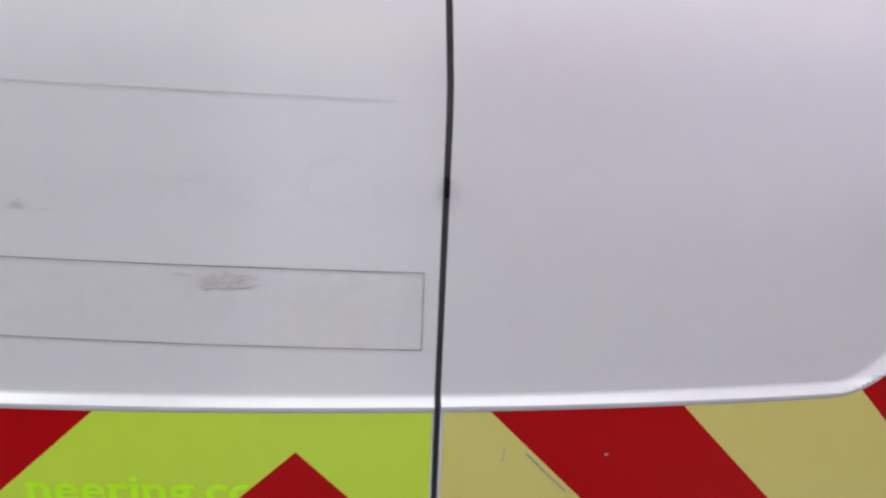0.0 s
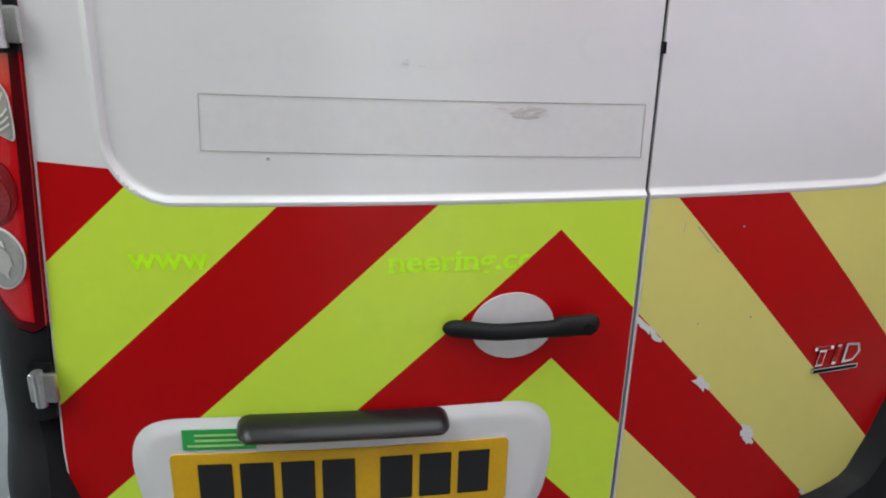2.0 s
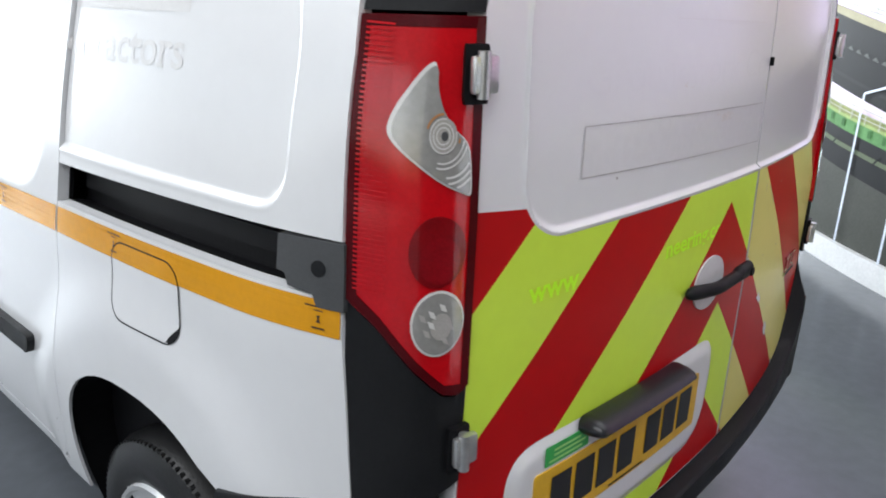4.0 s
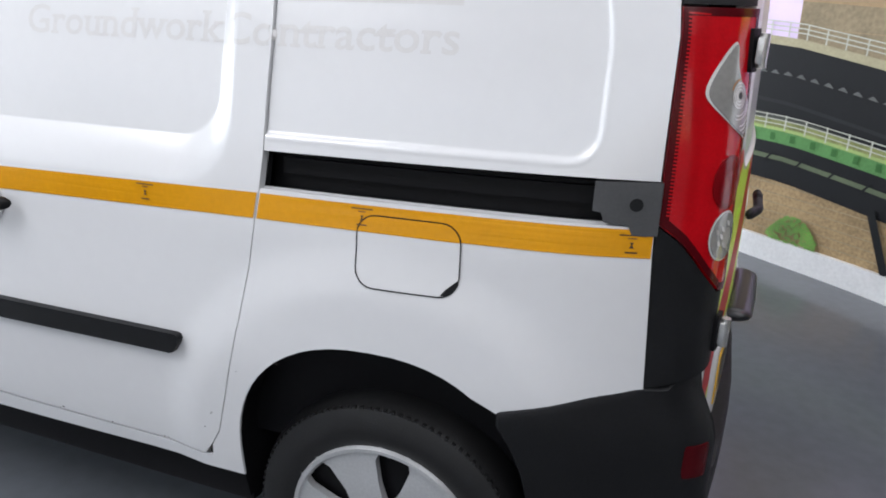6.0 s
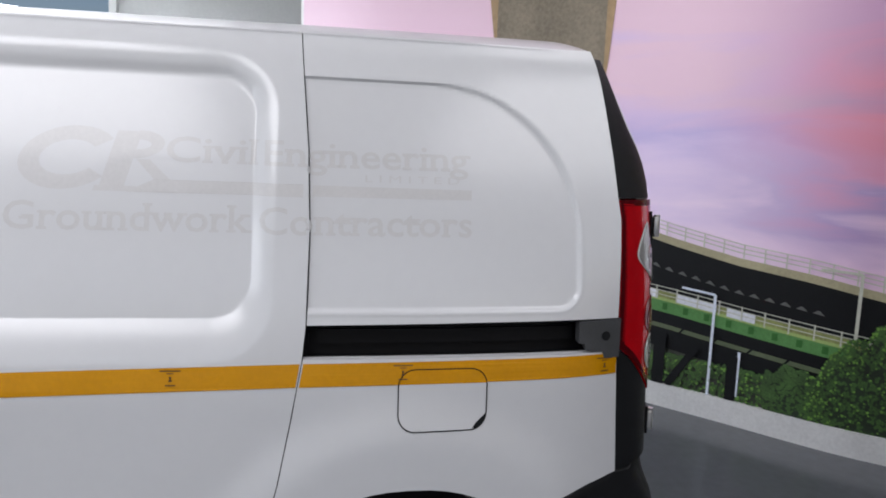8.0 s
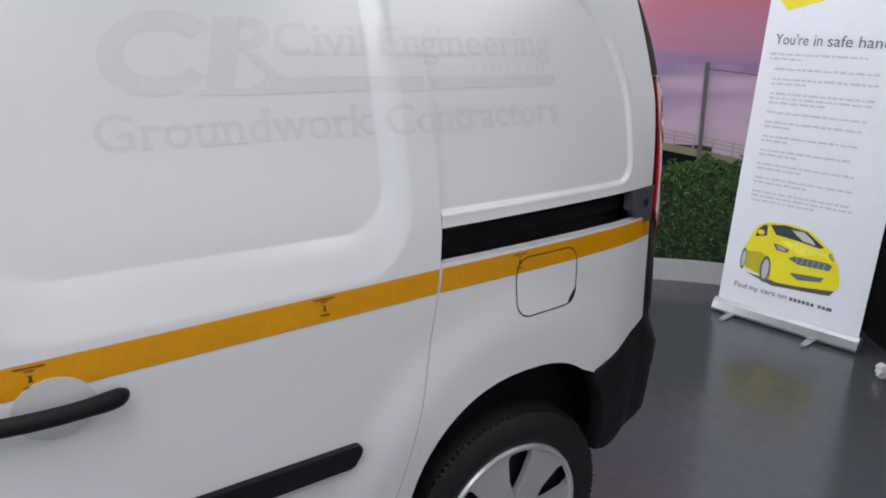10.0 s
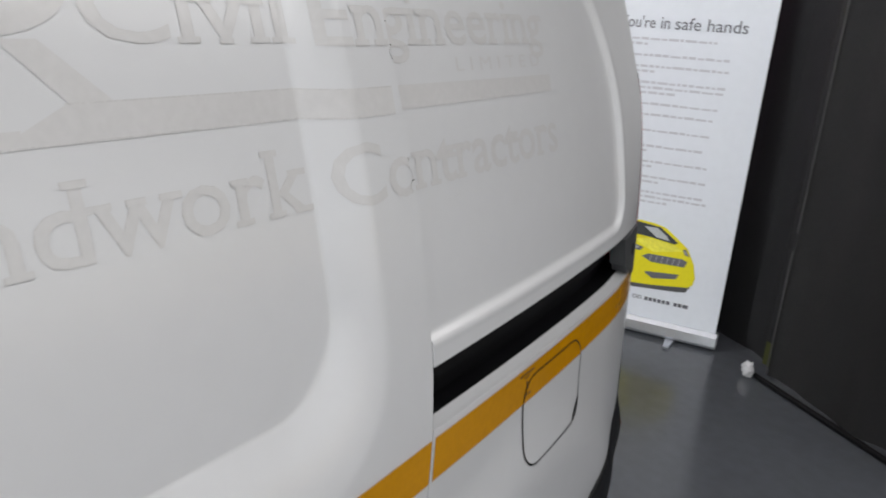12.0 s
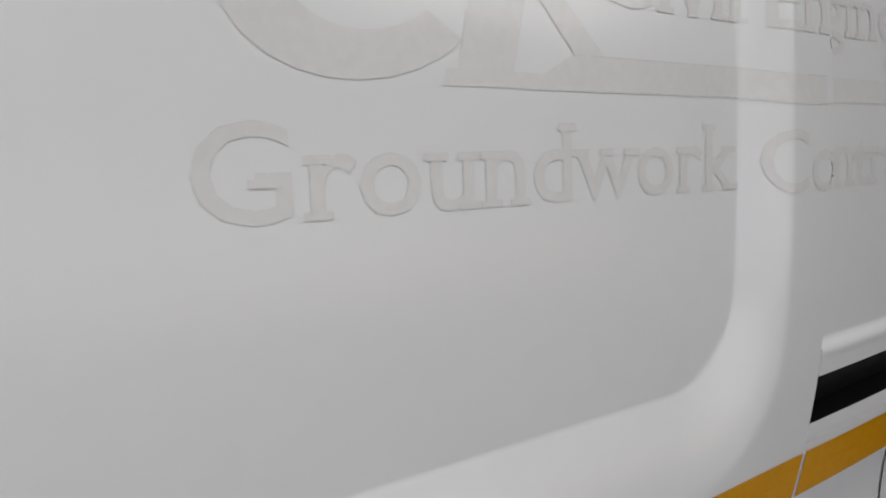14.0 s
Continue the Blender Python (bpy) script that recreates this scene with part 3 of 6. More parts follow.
# ---- the van ----
PROFILE = ((0.30, 0.835), (0.45, 0.866), (0.60, 0.885), (0.70, 0.892), (0.80, 0.890), (0.90, 0.887), (1.0, 0.884), (1.1, 0.873), (1.2, 0.857), (1.3, 0.836),
           (1.4, 0.810), (1.5, 0.780), (1.6, 0.746), (1.68, 0.712), (1.74, 0.672), (1.79, 0.602), (1.815, 0.50), (1.83, 0.30))


def half_width(z):
    if z <= PROFILE[0][0]:
        return PROFILE[0][1]
    for i in range(len(PROFILE) - 1):
        (a, wa), (b, wb) = PROFILE[i], PROFILE[i + 1]
        if z <= b:
            w0 = PROFILE[max(i - 1, 0)]
            w3 = PROFILE[min(i + 2, len(PROFILE) - 1)]
            t = (z - a) / (b - a)
            m1 = (wb - w0[1]) / (b - w0[0]) * (b - a) if i else (wb - wa)
            m2 = (w3[1] - wa) / (w3[0] - a) * (b - a) if i + 2 < len(PROFILE) else (wb - wa)
            return (2 * t ** 3 - 3 * t * t + 1) * wa + (t ** 3 - 2 * t * t + t) * m1 + (3 * t * t - 2 * t ** 3) * wb + (t ** 3 - t * t) * m2
    return PROFILE[-1][1]


def taper(y):
    """How far the sides draw in towards the tail and the nose."""
    back = 0.083 * (max(0.0, 1.15 - y) / 1.15) ** 2.2
    return back - 0.012 * smooth01((y - 0.9) / 0.8) + 0.11 * (max(0.0, y - 2.6) / 1.5) ** 2


def end_draw(y, z):
    """The sides' last turn inwards before the lamps: stronger low down than high up."""
    k = max(0.0, (0.36 - y) / 0.195) ** 2
    return k * (0.020 - 0.034 * smooth01((z - 0.98) / 0.44))


def body_half(y, z):
    return half_width(z) - taper(y) - end_draw(y, z)


def box_sd(u, v, u0, u1, v0, v1, r):
    """Signed distance to a rounded box; r: radii at (u1 v1), (u0 v1), (u0 v0), (u1 v0)."""
    cu, cv = (u0 + u1) / 2, (v0 + v1) / 2
    q = r[0] if u >= cu and v >= cv else r[1] if v >= cv else r[2] if u < cu else r[3]
    du, dv = abs(u - cu) - (u1 - u0) / 2 + q, abs(v - cv) - (v1 - v0) / 2 + q
    return min(max(du, dv), 0.0) + math.hypot(max(du, 0.0), max(dv, 0.0)) - q


def quarter_press(y, z):
    d = max(box_sd(y, z, 0.264, 1.40, 0.90, 1.657, (0.1, 0.34, 0.07, 0.05)), box_sd(y, z, 0.264, 1.40, 1.154, 1.90, (0.1, 0.1, 0.055, 0.05)))
    return 0.008 * smooth01(-d / 0.010) - 0.0007 * math.exp(-((d - 0.003) / 0.004) ** 2)


def door_press(y, z):
    inner = max(0.0, box_sd(y, z, 0.998, 1.662, 1.138, 1.650, (0.085,) * 4))
    outer = max(0.0, -box_sd(y, z, 0.950, 1.708, 1.050, 1.700, (0.13,) * 4))
    t = outer / (outer + inner) if outer + inner > 0 else 0.0
    return 0.027 * (0.45 * t + 0.55 * t * t)


def arch_swell(y, z):
    r = math.hypot(y - 0.65, (z - 0.42) * 0.95)
    return 0.014 * smooth01((0.54 - r) / 0.12)


def left_side(y, z, off=0.0):
    return Vector((-(body_half(y, z) + arch_swell(y, z) + off), y, z))


def left_quarter(y, z, off=0.0):
    return left_side(y, z, off - quarter_press(y, z))


def left_door(y, z, off=0.0):
    return left_side(y, z, off - door_press(y, z))


def lettered(y, z, off=0.0):
    return left_door(y, z, off) if y > seam(z) else left_quarter(y, z, off)


def right_side(y, z, off=0.0):
    p = left_side(y, z, off)
    return Vector((-p.x, p.y, p.z))


def upper_draw(z):
    """The tail narrows towards the roof."""
    return 0.34 * max(0.0, z - 1.40)


def tail_y(x, z):
    lean = min(max(0.0, z - 1.42), 0.15)
    return 0.105 * x * x + 0.028 * max(0.0, z - 0.95) + 1.7 * lean ** 2 + 0.4 * max(0.0, z - 1.57)


def tail(x, z, off=0.0):
    """The rear doors' outer skin."""
    d = box_sd(x, z, -0.592, 0.642, 1.118, 1.72, (0.085,) * 4)
    press = 0.006 * smooth01(-d / 0.008) - 0.0028 * math.exp(-((d - 0.001) / 0.0045) ** 2)
    return Vector((x * (1 - upper_draw(z)), tail_y(x, z) + press - off, z))


def plain_tail(x, z, off=0.0):
    return Vector((x * (1 - upper_draw(z)), tail_y(x, z) - off, z))


def door_edge(z):
    """Half the width of the rear doors."""
    return 0.691 - 0.055 * (min(max(z, 0.62), 1.45) - 1.0)


def quarter_edge(z):
    """Where the body side ends behind."""
    return along(((0.0, 0.165), (1.36, 0.165), (1.41, 0.170), (1.50, 0.178), (1.68, 0.198), (1.76, 0.208)), z)


def corner(s, z, off=0.0, side=-1):
    """The rounded rear corner: s from 0 at the door's edge to 1 at the body side."""
    bend = min(max(0.0, z - 1.43), 0.15) ** 2 + 0.2 * max(0.0, z - 1.58)
    edge = quarter_edge(z)
    a = Vector(((door_edge(z) + 0.009 * (side > 0)) * (1 - upper_draw(z)), tail_y(0.69, z) + 0.002 + 0.4 * bend))
    c = Vector((body_half(edge, z), edge))
    b = Vector((body_half(edge, z) - 0.024, edge - 0.107 + 0.028 * smooth01((z - 1.14) / 0.26) + 0.6 * bend))
    p = a * (1 - s) ** 2 + b * 2 * s * (1 - s) + c * s * s
    d = ((b - a) * (1 - s) + (c - b) * s).normalized()
    p = p + Vector((d.y, -d.x)) * off
    return Vector((side * p.x, p.y, z))


VAN = thing("van", "white panel van with red and yellow rear chevrons and faded lettering", "van", (0, 1.6, 0))


def seam(z):
    """The rear edge of the sliding door."""
    pts = ((0.43, 1.062), (0.455, 1.042), (0.50, 1.015), (0.60, 0.984), (0.76, 0.940), (0.86, 0.920), (0.98, 0.899), (1.05, 0.887), (1.12, 0.880), (1.28, 0.875), (1.44, 0.879), (1.58, 0.888), (1.76, 0.906))
    for (a, ya), (b, yb) in zip(pts, pts[1:]):
        if z <= b:
            return ya + (yb - ya) * (z - a) / (b - a)
    return pts[-1][1]


ARCH = [(0.65 + 0.318 * math.copysign(abs(math.cos(a)) ** 0.85, math.cos(a)), 0.42 + 0.346 * abs(math.sin(a)) ** 0.85) for a in [radians(180 - 180 * i / 30) for i in range(31)]]

# left rear quarter: above and below the sliding door's track
up = [(seam(z) - 0.0012, z) for z in (1.128, 1.2, 1.32, 1.5, 1.76)] + [(0.210, 1.76), (0.200, 1.68), (0.180, 1.50), (0.172, 1.41), (0.166, 1.36), (0.166, 1.134)]
arch_hi = [p for p in ARCH if p[1] > 0.44 and not (p[0] < 0.65 and p[1] < 0.69)]
low = [(seam(z) - 0.0012, z) for z in (1.057, 0.92, 0.787, 0.70, 0.60, 0.50, 0.455)] + [(1.046, 0.426), (1.065, 0.419), (1.08, 0.417), (1.08, 0.385), (0.972, 0.385)] + sorted(arch_hi, key=lambda p: -p[0]) + [(0.396, 0.684), (0.28, 0.714), (0.150, 0.756), (0.164, 1.0), (0.166, 1.056)]
quarter = part("rear_quarter_panel", sheet([up], left_quarter, 0, 0.02, lines=(spaced(0.16, 0.89, 0.012, ((0.250, 0.284, 0.003), (0.284, 0.50, 0.006))), spaced(1.12, 1.76, 0.011, ((1.140, 1.170, 0.0025), (1.170, 1.23, 0.006), (1.30, 1.68, 0.006))))), PAINT, VAN)
part("lower_quarter_panel", sheet([low], left_side, 0, 0.006, 0.016), PAINT, VAN)

# slot for the sliding door's roller: dark channel, pale ledge, rail, end cover
slot = part("door_track", sheet([[(0.166, 1.037), (0.888, 1.037), (0.888, 1.146), (0.166, 1.146)]], left_side, -0.055, 0.004, 0.06), GLOSSBLACK, VAN, "black recessed sliding door track")
bm = bmesh.new()
for i in range(24):
    ya, yb = 0.17 + 0.715 * i / 24, 0.17 + 0.715 * (i + 1) / 24
    q = [left_side(ya, 1.0555, -0.004), left_side(yb, 1.0555, -0.004), left_side(yb, 1.0575, -0.020), left_side(ya, 1.0575, -0.020)]
    bm.faces.new([bm.verts.new(p) for p in q])
part("ledge", bm, PAINT, slot, "white painted lower lip")
bm = bmesh.new()
for i in range(24):
    ya, yb = 0.17 + 0.715 * i / 24, 0.17 + 0.715 * (i + 1) / 24
    q = [left_side(ya, 1.0575, -0.020), left_side(yb, 1.0575, -0.020), left_side(yb, 1.050, -0.055), left_side(ya, 1.050, -0.055)]
    bm.faces.new([bm.verts.new(p) for p in q])
part("channel_floor", bm, GLOSSBLACK, slot)
bm = bmesh.new()
for i in range(24):
    ya, yb = 0.17 + 0.715 * i / 24, 0.17 + 0.715 * (i + 1) / 24
    q = [left_side(ya, 1.128, -0.004), left_side(ya, 1.132, -0.054), left_side(yb, 1.132, -0.054), left_side(yb, 1.128, -0.004)]
    bm.faces.new([bm.verts.new(p) for p in q])
part("upper_lip", bm, GLOSSBLACK, slot)
part("rail", sheet([[(0.27, 1.081), (0.86, 1.081), (0.86, 1.111), (0.27, 1.111)]], left_side, -0.040, 0.012, 0.06), GLOSSBLACK, slot)
cover = part("track_end_cover", sheet([[(0.160, 1.042), (0.200, 1.042), (0.207, 1.058), (0.247, 1.062), (0.253, 1.078), (0.267, 1.080), (0.267, 1.1285), (0.160, 1.1325)]], left_side, 0.0035, 0.03, 0.03), GREYPL, VAN, "grey plastic track end cover")
part("screw", sheet([ellipse(0.198, 1.094, 0.011, 0.011, 16)], left_side, 0.0048, 0.003, 0), BLACK, cover)

# sliding door
dr = [(seam(z) + 0.0012, z) for z in (0.43, 0.455, 0.50, 0.60, 0.70, 0.787, 0.92, 1.05, 1.12, 1.32, 1.5, 1.76)]
door = part("sliding_door", sheet([dr + [(1.735, 1.76), (1.743, 1.5), (1.742, 1.0), (1.735, 0.452), (1.72, 0.436), (1.10, 0.424), (1.065, 0.425)]], left_door, 0.0, 0.02, lines=(spaced(0.87, 1.75, 0.014, ((0.945, 0.99, 0.005), (0.99, 1.01, 0.0025), (1.01, 1.09, 0.006))), spaced(0.41, 1.76, 0.016, ((1.045, 1.128, 0.006), (1.128, 1.148, 0.0025), (1.148, 1.23, 0.006), (1.56, 1.71, 0.008))))), PAINT, VAN, "white sliding side door with a pressed panel")
ZS = (0.45, 0.50, 0.60, 0.70, 0.787, 0.92, 1.05, 1.12, 1.20, 1.32, 1.5, 1.74)
part("door_seal", sheet([[(seam(a) - 0.008, a), (seam(a) + 0.008, a), (seam(b) + 0.008, b), (seam(b) - 0.008, b)] for a, b in zip(ZS, ZS[1:])], left_side, -0.0085 - 0.012, 0.003, 0), GLOSSBLACK, VAN)
part("door_seal", sheet([[(1.728, 0.46), (1.752, 0.46), (1.755, 1.74), (1.733, 1.74)]], left_side, -0.0225, 0.003, 0.1), GLOSSBLACK, VAN)
TRIM = [(1.094, 0.725), (1.735, 0.726), (1.735, 0.676), (1.112, 0.678), (1.102, 0.682), (1.088, 0.703), (1.084, 0.715), (1.087, 0.722)]
part("rubbing_strip", sheet([TRIM], left_side, 0.016, 0.018, 0.05), BLACK, door, "black plastic rubbing strip")


def side_handle(y0, y1, z, surf, parent):
    # Cup is a flat disc; its darker grey stands in for the hollow's shade.
    cup = part("handle_cup", sheet([ellipse((y0 + y1) / 2 - 0.010, z - 0.006, 0.058, 0.049, 36)], surf, 0.0036, 0.002, 0.02), mat("cup_shade_grey", (0.50, 0.505, 0.515), 0.4, coat=0.5, vary=0.03), parent, "flat disc in a shade grey for the shallow round handle cup")
    bm = bmesh.new()
    n = 30
    rings = []
    for i in range(n + 1):
        t = 0.5 - 0.5 * math.cos(math.pi * i / n)
        y = y0 + (y1 - y0) * t
        lift = 0.020 + 0.020 * math.sin(math.pi * t) ** 0.6
        ends = max(0.05, math.sqrt(max(0.0, 1 - max(0.0, 1 - min(t, 1 - t) / 0.09) ** 2)))
        rz = 0.0140 * ends + 0.002 * math.exp(-((t - 0.14) / 0.10) ** 2)
        ring = []
        for k in range(10):
            a = 2 * math.pi * k / 10
            p = surf(y, z + rz * math.sin(a), lift + 0.012 * ends * math.cos(a))
            ring.append(bm.verts.new(p))
        rings.append(ring)
    for r0, r1 in zip(rings, rings[1:]):
        for k in range(10):
            bm.faces.new((r0[k], r1[k], r1[(k + 1) % 10], r0[(k + 1) % 10]))
    bm.faces.new(rings[0])
    bm.faces.new(list(reversed(rings[-1])))
    bmesh.ops.recalc_face_normals(bm, faces=bm.faces)
    part("pull_handle", bm, BLACK, parent, "black plastic pull handle")


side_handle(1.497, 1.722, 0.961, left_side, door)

# amber tape along the side, with small printed marks
part("amber_tape", sheet([[(0.8925, 0.998), (0.166, 1.003), (0.166, 1.052), (0.8840, 1.048)]], left_side, 0.0012, 0, 0.03), AMBER, VAN, "amber reflective tape")
part("amber_tape", sheet([[(1.742, 0.981), (0.8995, 0.998), (0.8910, 1.048), (1.742, 1.031)]], left_side, 0.0014, 0, 0.014), AMBER, door, "amber reflective tape")


def tape_mark(y, parent, o):
    h = 0.009 - 0.017 * max(0.0, y - 0.89) / 0.85
    polys = [[(y - 0.021, 1.032), (y + 0.021, 1.032), (y + 0.021, 1.0342), (y - 0.021, 1.0342)], [(y - 0.007, 1.027), (y + 0.007, 1.027), (y + 0.007, 1.0286), (y - 0.007, 1.0286)],
             [(y - 0.003, 1.021), (y + 0.003, 1.021), (y + 0.001, 1.016), (y + 0.004, 1.011), (y - 0.004, 1.011), (y - 0.001, 1.016)], [(y - 0.010, 1.002), (y + 0.010, 1.002), (y + 0.010, 1.0045), (y - 0.010, 1.0045)]]
    part("tape_mark", sheet([[(u, v + h) for u, v in q] for q in polys], left_side, o, 0, 0), INK, parent)


for y in (0.198, 0.672):
    tape_mark(y, VAN, 0.0021)
for y in (1.151, 1.625):
    tape_mark(y, door, 0.0029)

# fuel flap
FLAP = rounded(0.485, 0.680, 0.898, 1.031, 0.036)
GAP = rounded(0.4825, 0.6825, 0.8955, 1.0335, 0.038)
flap = part("fuel_flap", sheet([[a, b, d, c] for a, b, c, d in zip(GAP, GAP[1:] + GAP[:1], FLAP, FLAP[1:] + FLAP[:1])], left_side, 0.0016, 0, 0.02), GLOSSBLACK, VAN, "white fuel flap outlined by its dark gap")
part("flap_skin", sheet([clip(FLAP, 0, 1, 0.9998)], left_side, 0.0011, 0, 0.02), PAINT, flap)
part("flap_tape", sheet([clip(clip(FLAP, 0, -1, -0.9998), 0, 1, 1.045)], left_side, 0.0017, 0, 0.02), AMBER, flap)
part("finger_notch", sheet([[(0.4855, 0.931), (0.487, 0.918), (0.494, 0.907), (0.505, 0.9005), (0.516, 0.900), (0.508, 0.911), (0.497, 0.921)]], left_side, 0.0018, 0, 0), BLACK, flap)

# faded lettering left by removed film
BEVEL_LINES = spaced(0.893, 1.50, 0.014, ((0.945, 0.99, 0.005), (0.99, 1.01, 0.0025), (1.01, 1.09, 0.006)))
for word, u0_, u1_, v0_, v1_, owner in (("Groundwork", 1.490, 1.004, 1.315, 1.372, door), ("Contractors", 0.982, 0.522, 1.315, 1.372, VAN), ("Civil", 1.180, 0.995, 1.459, 1.513, door), ("Engineering", 0.975, 0.530, 1.441, 1.512, VAN)):
    part("letter_grime", letters(word, u0_ + 0.0006, u1_ - 0.0006, v0_ - 0.0006, v1_ + 0.0006, lettered, 0.0004, 0.014, bold=0.010, ulines=BEVEL_LINES, serif=0.0046), GRIME, owner, "grimy edges of removed lettering")
    part("faded_lettering", letters(word, u0_, u1_, v0_, v1_, lettered, 0.0006, 0.014, bold=0.004, ulines=BEVEL_LINES, serif=0.0042), GHOST, owner, "ghost outlines of removed lettering")
part("faded_lettering", letters("L I M I T E D", 0.76, 0.550, 1.430, 1.445, lettered, 0.0006, 0.012), GHOST, VAN)
part("faded_bar", sheet([[(1.255, 1.396), (0.892, 1.396), (0.892, 1.420), (1.205, 1.420)]], lettered, 0.0006, lines=(BEVEL_LINES, (1.404, 1.412))), GHOST, door)
part("faded_bar", sheet([[(0.872, 1.396), (0.522, 1.396), (0.522, 1.418), (0.872, 1.420)]], lettered, 0.0006, 0, 0.014), GHOST, VAN)


def arc_band(cu, cv, ru, rv, w, a0, a1, n=22, lean=0.0):
    out = []
    for rr, rng in ((1.0, range(n + 1)), (None, range(n, -1, -1))):
        for i in rng:
            a = radians(a0 + (a1 - a0) * i / n)
            u, v = ((ru, rv) if rr else (ru - w, rv - w * 0.8))
            y, z = v * math.sin(a), u * math.cos(a)
            out.append((cu - z - lean * y, cv + y))
    return out


def slant(y0, y1, z0, z1, lean=0.25):
    return [(y0, z0), (y1, z0), (y1 - lean * (z1 - z0), z1), (y0 - lean * (z1 - z0), z1)]


logo = [arc_band(1.395, 1.452, 0.096, 0.071, 0.040, 38, 325, lean=0.25), slant(1.334, 1.285, 1.386, 1.515), arc_band(1.262, 1.485, 0.055, 0.032, 0.026, -95, 95, lean=0.25),
        [(1.262, 1.452), (1.235, 1.452), (1.17, 1.386), (1.205, 1.386)], slant(1.345, 1.262, 1.380, 1.392)]
logo = [[(y - 0.022, 1.397 + (z - 1.382) * 0.93) for y, z in q] for q in logo]
part("faded_emblem", sheet(logo, lettered, 0.0006, 0, 0.012), GHOST, door, "ghost of a removed slanted emblem")

bar_edges = [[(1.255, 1.3945), (0.892, 1.3945), (0.892, 1.396), (1.255, 1.396)], [(1.205, 1.420), (0.892, 1.420), (0.892, 1.4212), (1.205, 1.4212)]]
part("letter_grime", sheet(bar_edges, lettered, 0.0006, lines=(BEVEL_LINES, ())), GRIME, door)

# front of the body
front = [(1.7435, 0.43), (2.35, 0.40), (2.52, 0.42), (2.62, 0.62), (2.80, 0.76), (2.95, 0.78), (3.05, 0.95), (2.98, 1.06), (2.50, 1.60), (2.30, 1.74), (1.742, 1.76), (1.7465, 1.5)]
for nm, fn in (("front_door", left_side), ("front_door", right_side)):
    d = part(nm, sheet([front], fn, 0, 0.02, 0.05), PAINT, VAN)
    part("window_glass", sheet([[(1.86, 1.10), (2.82, 1.10), (2.42, 1.58), (1.86, 1.66)]], fn, 0.002, 0, 0.05), GLASS, d)
part("sliding_door_far_side", sheet([[(0.166, 0.76), (0.40, 0.69)] + sorted([p for p in ARCH if p[1] > 0.44 and not (p[0] < 0.65 and p[1] < 0.69)], key=lambda p: p[0]) + [(1.04, 0.43), (1.74, 0.43), (1.742, 1.76), (0.235, 1.76), (0.166, 1.41)]], right_side, 0, 0.02, 0.05), PAINT, VAN)

# roof
bm = bmesh.new()
rows = []
for i in range(33):
    row = []
    for j in range(-12, 13):
        edge_x = j / 12 * half_width(1.755)
        start = 0.130 + 0.17 * edge_x * edge_x
        y = start + (2.55 - start) * (i / 32) ** 1.4
        drop = 0.022 * max(0.0, 1 - (y - start) / 0.10) ** 2 + 0.05 * max(0.0, (y - 2.2) / 0.35) ** 2
        zz = 1.755 + 0.075 * (1 - abs(j / 12) ** 3.0) - drop * (0.5 + 0.5 * (1 - abs(j / 12)))
        row.append(bm.verts.new((j / 12 * (half_width(1.755) - taper(y) + 0.002), y, zz)))
    rows.append(row)
for r0, r1 in zip(rows, rows[1:]):
    for a, b, c, d in zip(r0, r0[1:], r1[1:], r1):
        bm.faces.new((a, b, c, d))
part("roof", bm, PAINT, VAN)
# dark inner shell that closes the body behind the gaps
bm = bmesh.new()
rows = []
for y in (0.26, 0.4, 0.6, 0.9, 1.3, 1.75, 2.4, 2.9):
    top = 1.72 if y < 2.4 else 1.35 if y < 2.8 else 1.0
    row = []
    for zz in (0.46, 0.8, 1.04, 1.14, 1.4, 1.6, 1.72):
        z = min(zz, top)
        row.append((-(half_width(z) - taper(y) - 0.075), y, z))
    row = row + [(-x, y, z) for x, y, z in reversed(row)]
    rows.append([bm.verts.new(p) for p in row])
for r0, r1 in zip(rows, rows[1:]):
    n = len(r0)
    for k in range(n):
        bm.faces.new((r0[k], r0[(k + 1) % n], r1[(k + 1) % n], r1[k]))
bm.faces.new(rows[0])
bm.faces.new(rows[-1])
part("inner_shell", bm, GLOSSBLACK, VAN, smooth=False)
# windscreen, bonnet, nose
bm = bmesh.new()
prof = [(2.48, 1.77), (3.02, 1.10), (3.10, 1.06), (3.62, 0.93), (3.74, 0.80), (3.78, 0.55), (3.74, 0.34), (3.0, 0.30)]
rows = []
for y, z in prof:
    rows.append([bm.verts.new((j / 8 * (0.66 if z > 1.5 else 0.80 if y < 3.2 else 0.84) * (1 - 0.10 * max(0, y - 3.0)), y - 0.16 * (j / 8) ** 2, z)) for j in range(-8, 9)])
for r0, r1 in zip(rows[1:], rows[2:]):
    for a, b, c, d in zip(r0, r0[1:], r1[1:], r1):
        bm.faces.new((a, b, c, d))
part("bonnet_and_nose", bm, PAINT, VAN)
bm = bmesh.new()
r0, r1 = [[bm.verts.new(v.to_tuple()) for v in row] for row in ([Vector((j / 8 * 0.66, 2.48 - 0.16 * (j / 8) ** 2, 1.77)) for j in range(-8, 9)], [Vector((j / 8 * 0.80, 3.02 - 0.16 * (j / 8) ** 2, 1.10)) for j in range(-8, 9)])]
for a, b, c, d in zip(r0, r0[1:], r1[1:], r1):
    bm.faces.new((a, b, c, d))
part("windscreen", bm, GLASS, VAN)

